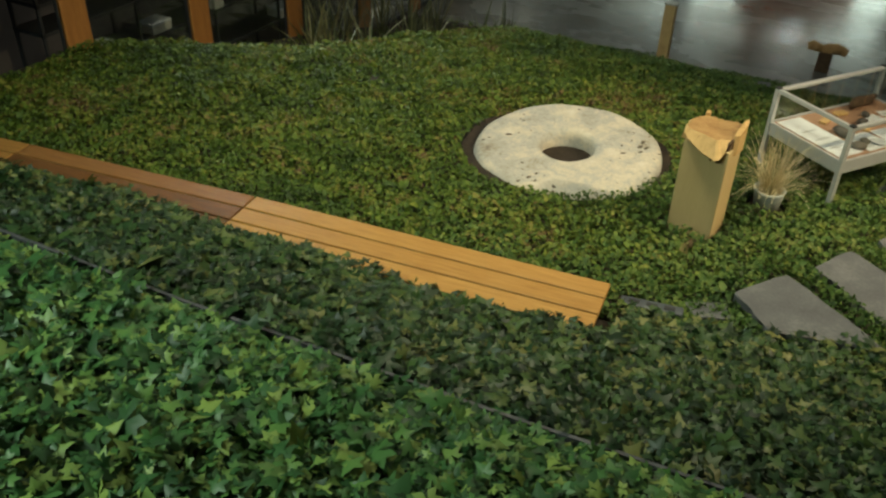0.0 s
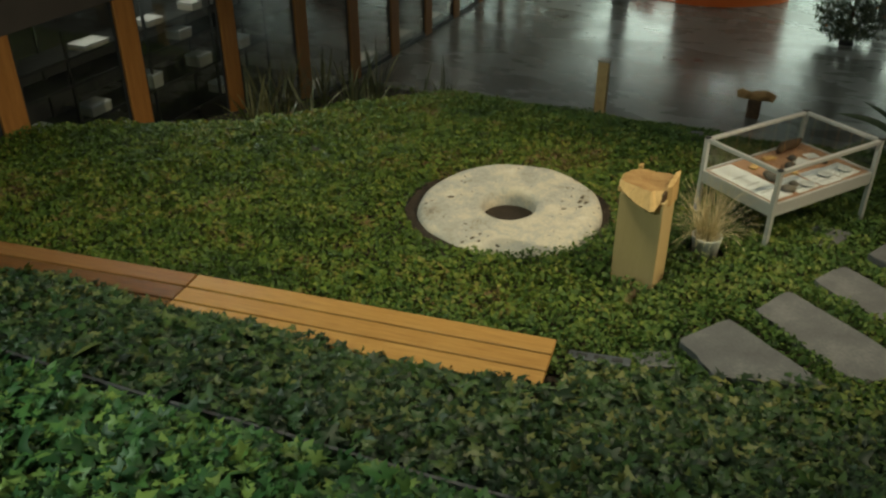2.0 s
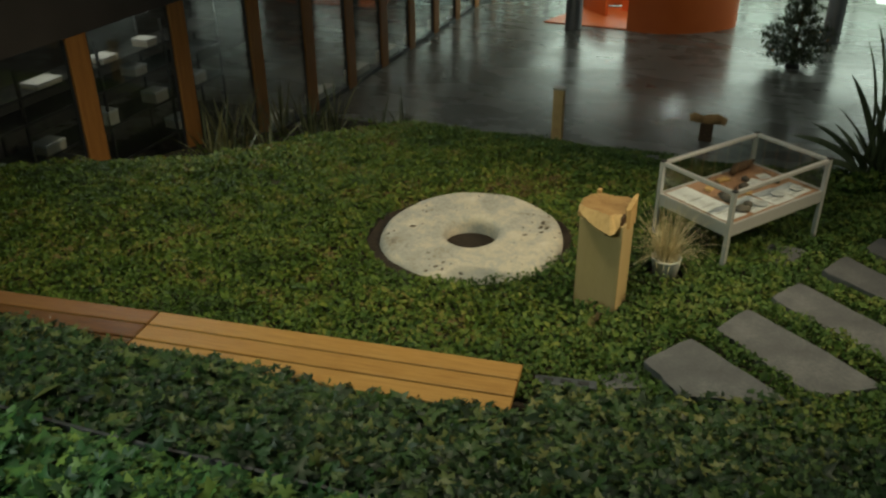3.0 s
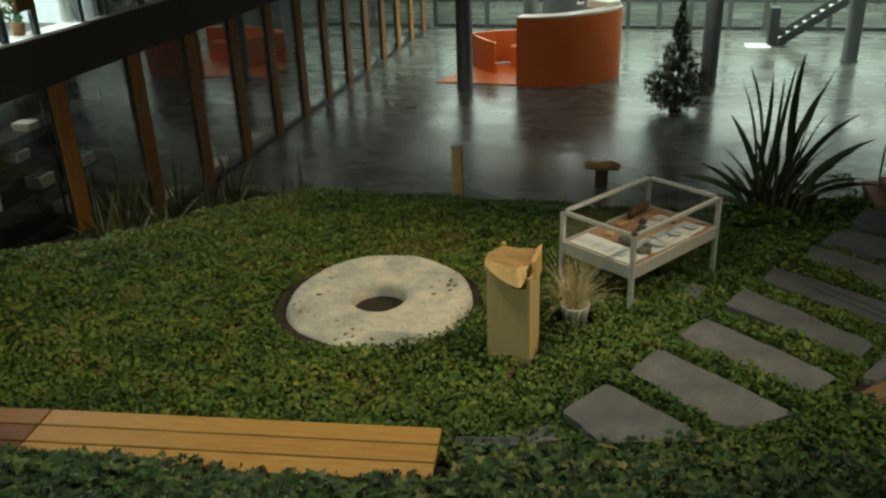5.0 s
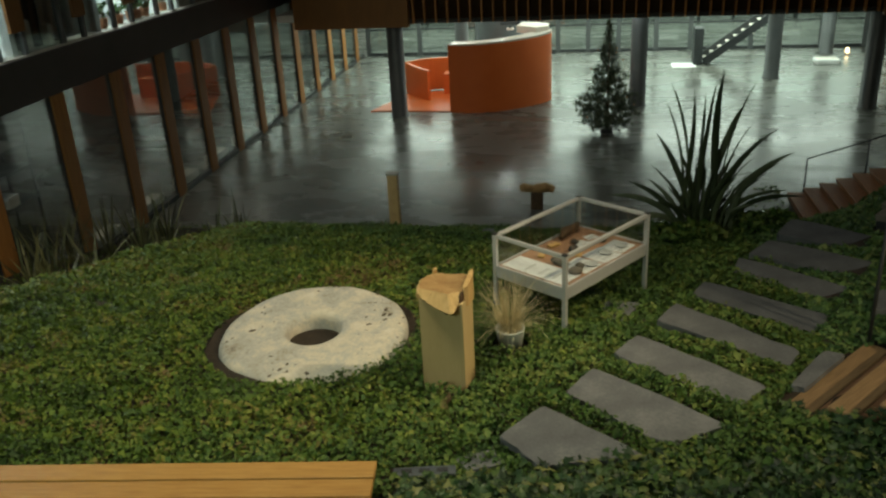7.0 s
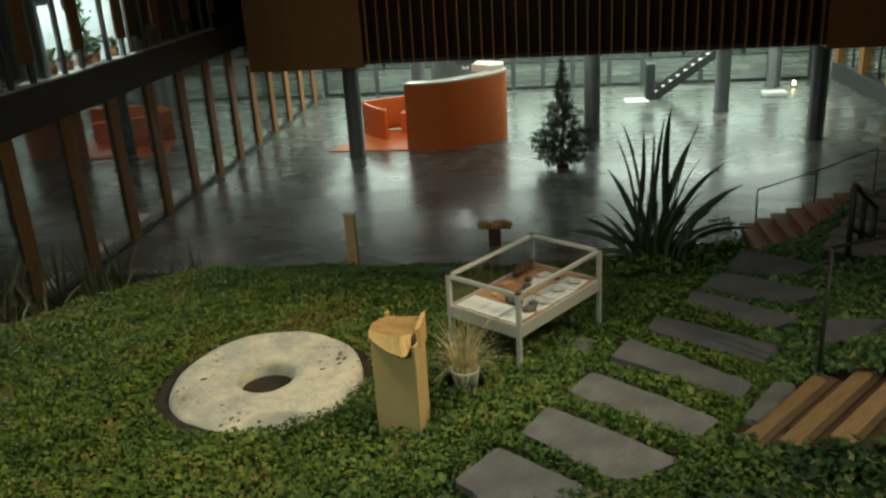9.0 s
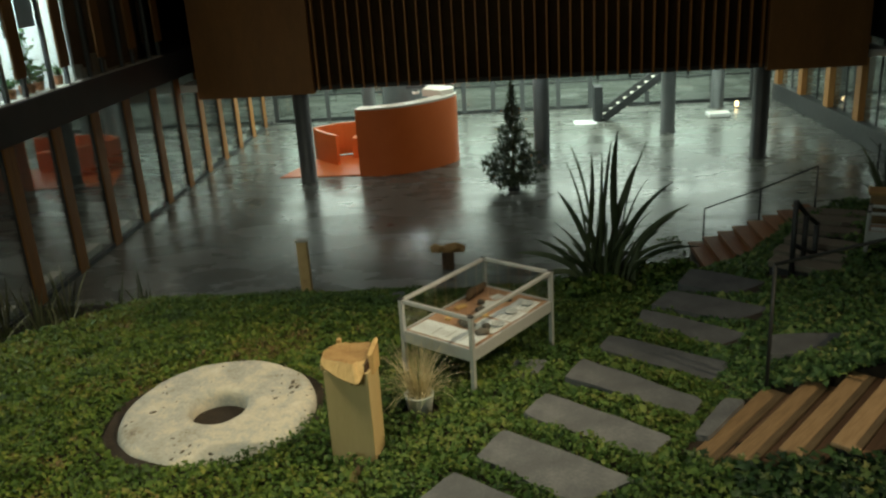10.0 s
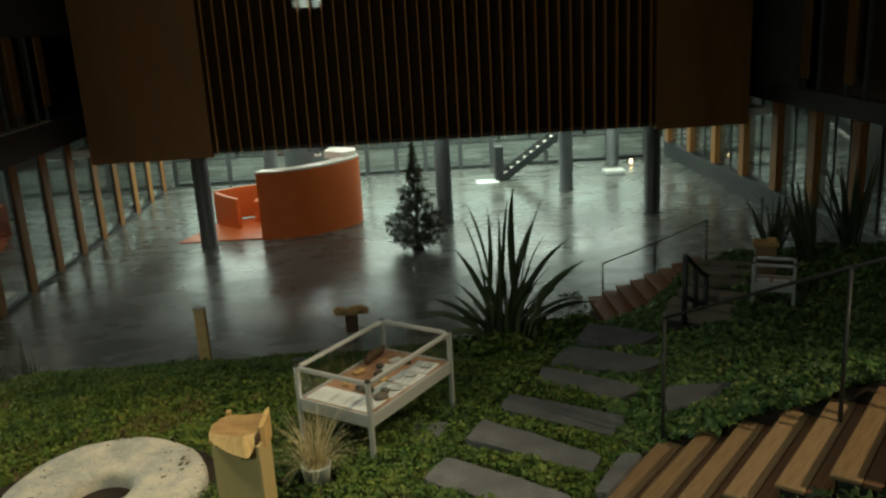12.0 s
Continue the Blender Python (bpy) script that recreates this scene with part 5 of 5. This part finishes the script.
x, y = scatter(-7.2, 3.6, 4.2, 15.8, 3500)
dens = np.interp(y, [4, 9, 12, 16], [1.0, 1.0, 0.7, 0.5])
keep = off_slabs(x, y, 0.965) & (rng.uniform(0, 1, len(x)) < dens) & ~((x > 0.12) & (y < 5.35)) & ((np.interp(y, EDGE_Y, EDGE_X) - x < 0.25) | (rng.uniform(0, 1, len(x)) < 0.12))
side, along = (x - 3.95) * NRM.x + (y - 7.89) * NRM.y, (x - 3.95) * DIR.x + (y - 7.89) * DIR.y
keep &= ~((side > -0.07) & (along < 0.1) & (along > -1.55))
x, y = x[keep], y[keep]
pts = np.stack([x, y, ground(x, y) + ground_lift(x, y) * np.where(off_slabs(x, y, 1.22), 1.0, 0.5) * rng.uniform(0.1, 1.25, len(x))], 1)
fresh = x + 0.5 * np.sin(1.9 * y) + 0.35 * np.sin(2.7 * x + y) + rng.normal(0, 0.7, len(x)) + np.interp(y, [5, 6.5, 10.5, 12], [2.4, 0.0, 0.0, 3.0]) > 0.1
foliage("lawn_cover", rng, pts[~fresh], SIMPLE_LEAF, 0.038, 0.6, LAWN, "low yellow-green leafy ground cover on the lawn", "ground cover")
foliage("fresh_lawn_cover", rng, pts[fresh], SIMPLE_LEAF, 0.040, 0.6, LAWN_GREEN, "fresh green leafy ground cover on the lawn", "ground cover")


def bank_rise(side, along):
    """How far the ivy bank beside the timber stair stands above the ground."""
    rise = np.clip(side, 0, 3.0) * 0.445 * np.clip(1 - np.clip(along - 0.29 * side, 0, 9) / 3.2, 0, 1)
    return np.where(side > 0, rise + 0.10 * np.clip((along - 0.29 * side) / 0.5, 0, 1) * np.clip(1 - np.clip(along, 0, 9) / 1.8, 0, 1), 0)


bm = bmesh.new()
mound = []
for a in np.linspace(0.0, 3.3, 23):
    mound.append([])
    for b in [-1.0, *np.linspace(0.0, 3.4, 18)]:
        al = 0.05 + 0.29 * a + max(b, 0.0)
        q = Vector((3.95, 7.89, 0)) + NRM * float(a) + DIR * float(al)
        drop = -0.6 if b < 0 else float(bank_rise(np.array(a), np.array(al))) - 0.05
        mound[-1].append(bm.verts.new((q.x, q.y, gz(q.x, q.y) + drop + (0 if b < 0 else 0.02 * noise.noise((q.x * 3, q.y * 3, 4))))))
for p, q in zip(mound, mound[1:]):
    for k in range(len(p) - 1):
        bm.faces.new((p[k], p[k + 1], q[k + 1], q[k]))
solid("stair_bank_ground", bm, SOIL, "soil bank beside the timber stair", "ground", "structure", smooth=True)
x, y = scatter(3.4, 11.8, 5.0, 18.2, 1500)
keep = off_slabs(x, y, 0.97) & ~((x > 5.3) & (y > 15.3) & (x < 7.7)) & (rng.uniform(0, 1, len(x)) < np.interp(x + y, [14, 20], [1.0, 0.55]))
for (x0, y0), (x1, y1) in LOWER:
    keep &= np.hypot((x - (x0 + x1) / 2) / 1.5, y - (y0 + y1) / 2) > 0.36
side = (x - 3.95) * NRM.x + (y - 7.89) * NRM.y
along = (x - 3.95) * DIR.x + (y - 7.89) * DIR.y
keep &= ~((side > -0.07) & (along < -0.12 + 0.25 * side + 0.10 * np.sin(9 * side)) & (along > -1.5 + 0.17 * side))
keep &= ~((along < -1.4 + 0.2 * side) & (side > -0.1)) & (y > 5.6)
x, y, side, along = x[keep], y[keep], side[keep], along[keep]
hill = bank_rise(side, along) + np.where((side > 0) & (np.abs(along - 0.29 * side) < 0.3), 0.035, 0.0)
pts = np.stack([x, y, ground(x, y) + hill + (0.3 + 0.9 * np.clip((x - 4.6) / 1.5, 0, 1)) * ground_lift(x, y) * rng.uniform(0.1, 1.25, len(x))], 1)
foliage("bank_cover", rng, pts, IVY_LEAF, 0.052, 0.65, BANK_LEAF, "dark leafy ivy on the bank beside the path", "ground cover")
# shrubby mounds at the foot of the flax
mx, my, mr = (np.array(v) for v in ((3.75, 2.9, 3.3, 4.15, 2.5), (12.45, 11.75, 12.9, 12.9, 12.3), (0.42, 0.40, 0.5, 0.35, 0.35)))
pick = rng.integers(0, 5, 3800)
d3 = rng.normal(0, 1, (3800, 3))
d3 /= np.linalg.norm(d3, axis=1)[:, None]
d3[:, 2] = np.abs(d3[:, 2])
pts = np.stack([mx[pick], my[pick], ground(mx[pick], my[pick])], 1) + d3 * (mr[pick] * rng.uniform(0.6, 1.05, 3800))[:, None] * np.array([1.2, 1.0, 0.75])
foliage("shrub_mounds", rng, pts, SIMPLE_LEAF, 0.085, 0.7, LAWN_GREEN, "low leafy shrubs round the flax clump", "shrub")

x, y = scatter(-7.3, 7.0, 2.72, 6.9, 1650)
ey = np.interp(x, [-7.4, -4.2, -1.36, 0.75, 1.6, 3.4, 6.5], [2.57, 2.66, 2.75, 2.93, 3.03, 3.33, 4.03])
by = np.where(x < 0.2, np.interp(x, [-7.3, -5, -2.7, 0.15], [3.5, 3.86, 4.30, 4.66]), np.interp(x, [0.2, 0.9, 1.7, 2.3, 3.0, 3.6, 4.3, 5.0, 7.0], [5.35, 5.6, 5.8, 6.05, 6.75, 6.35, 6.0, 5.55, 4.5]))
keep = (y > ey) & (y < by + rng.normal(0, 0.05, len(x)))
x, y = x[keep], y[keep]
right = np.where(x > 2.6, 2.0 + 0.42 * np.clip(x - 3.05, 0, 9), 0)
near_strip = upper_bed(0, ey[keep]) - 0.1 - 0.5 * (y - ey[keep])
pts = np.stack([x, y, np.maximum(np.maximum(np.maximum(bed(y + np.interp(x, [-7, -2.7, 0.2], [0.75, 0.3, 0.0]) * np.clip((y - ey[keep]) / 0.8, 0, 1)), near_strip), ground(x, y)), right) + 0.8 * ground_lift(x * 1.6, y * 1.6) + rng.uniform(-0.06, 0.04, len(x))], 1)
foliage("ivy_bank", rng, pts, IVY_LEAF, 0.057, 0.55, IVY_SHADED, "dense ivy on the bank behind the bench, coloured dark for shade", "ivy")
x, y = scatter(-5.2, 5.0, -0.4, 3.9, 1800)
ey = np.interp(x, [-7.4, -4.2, -1.36, 0.75, 1.6, 3.4, 6.5], [2.52, 2.61, 2.69, 2.87, 2.97, 3.27, 3.97])
keep = y < ey - 0.02 + 0.06 * rng.uniform(0, 1, len(x)) ** 3
x, y = x[keep], y[keep]
pts = np.stack([x, y, upper_bed(x, y) + 0.9 * ground_lift(x * 1.9, y * 1.9) * np.clip((ey[keep] - y) / 0.4, 0.0, 1) - 0.015 * np.clip(1 - (ey[keep] - y) / 0.2, 0, 1) + rng.uniform(-0.05, 0.04, len(x))], 1)
foliage("ivy_bed", rng, pts, IVY_LEAF, 0.058, 0.5, IVY, "bright green ivy in the raised bed", "ivy")
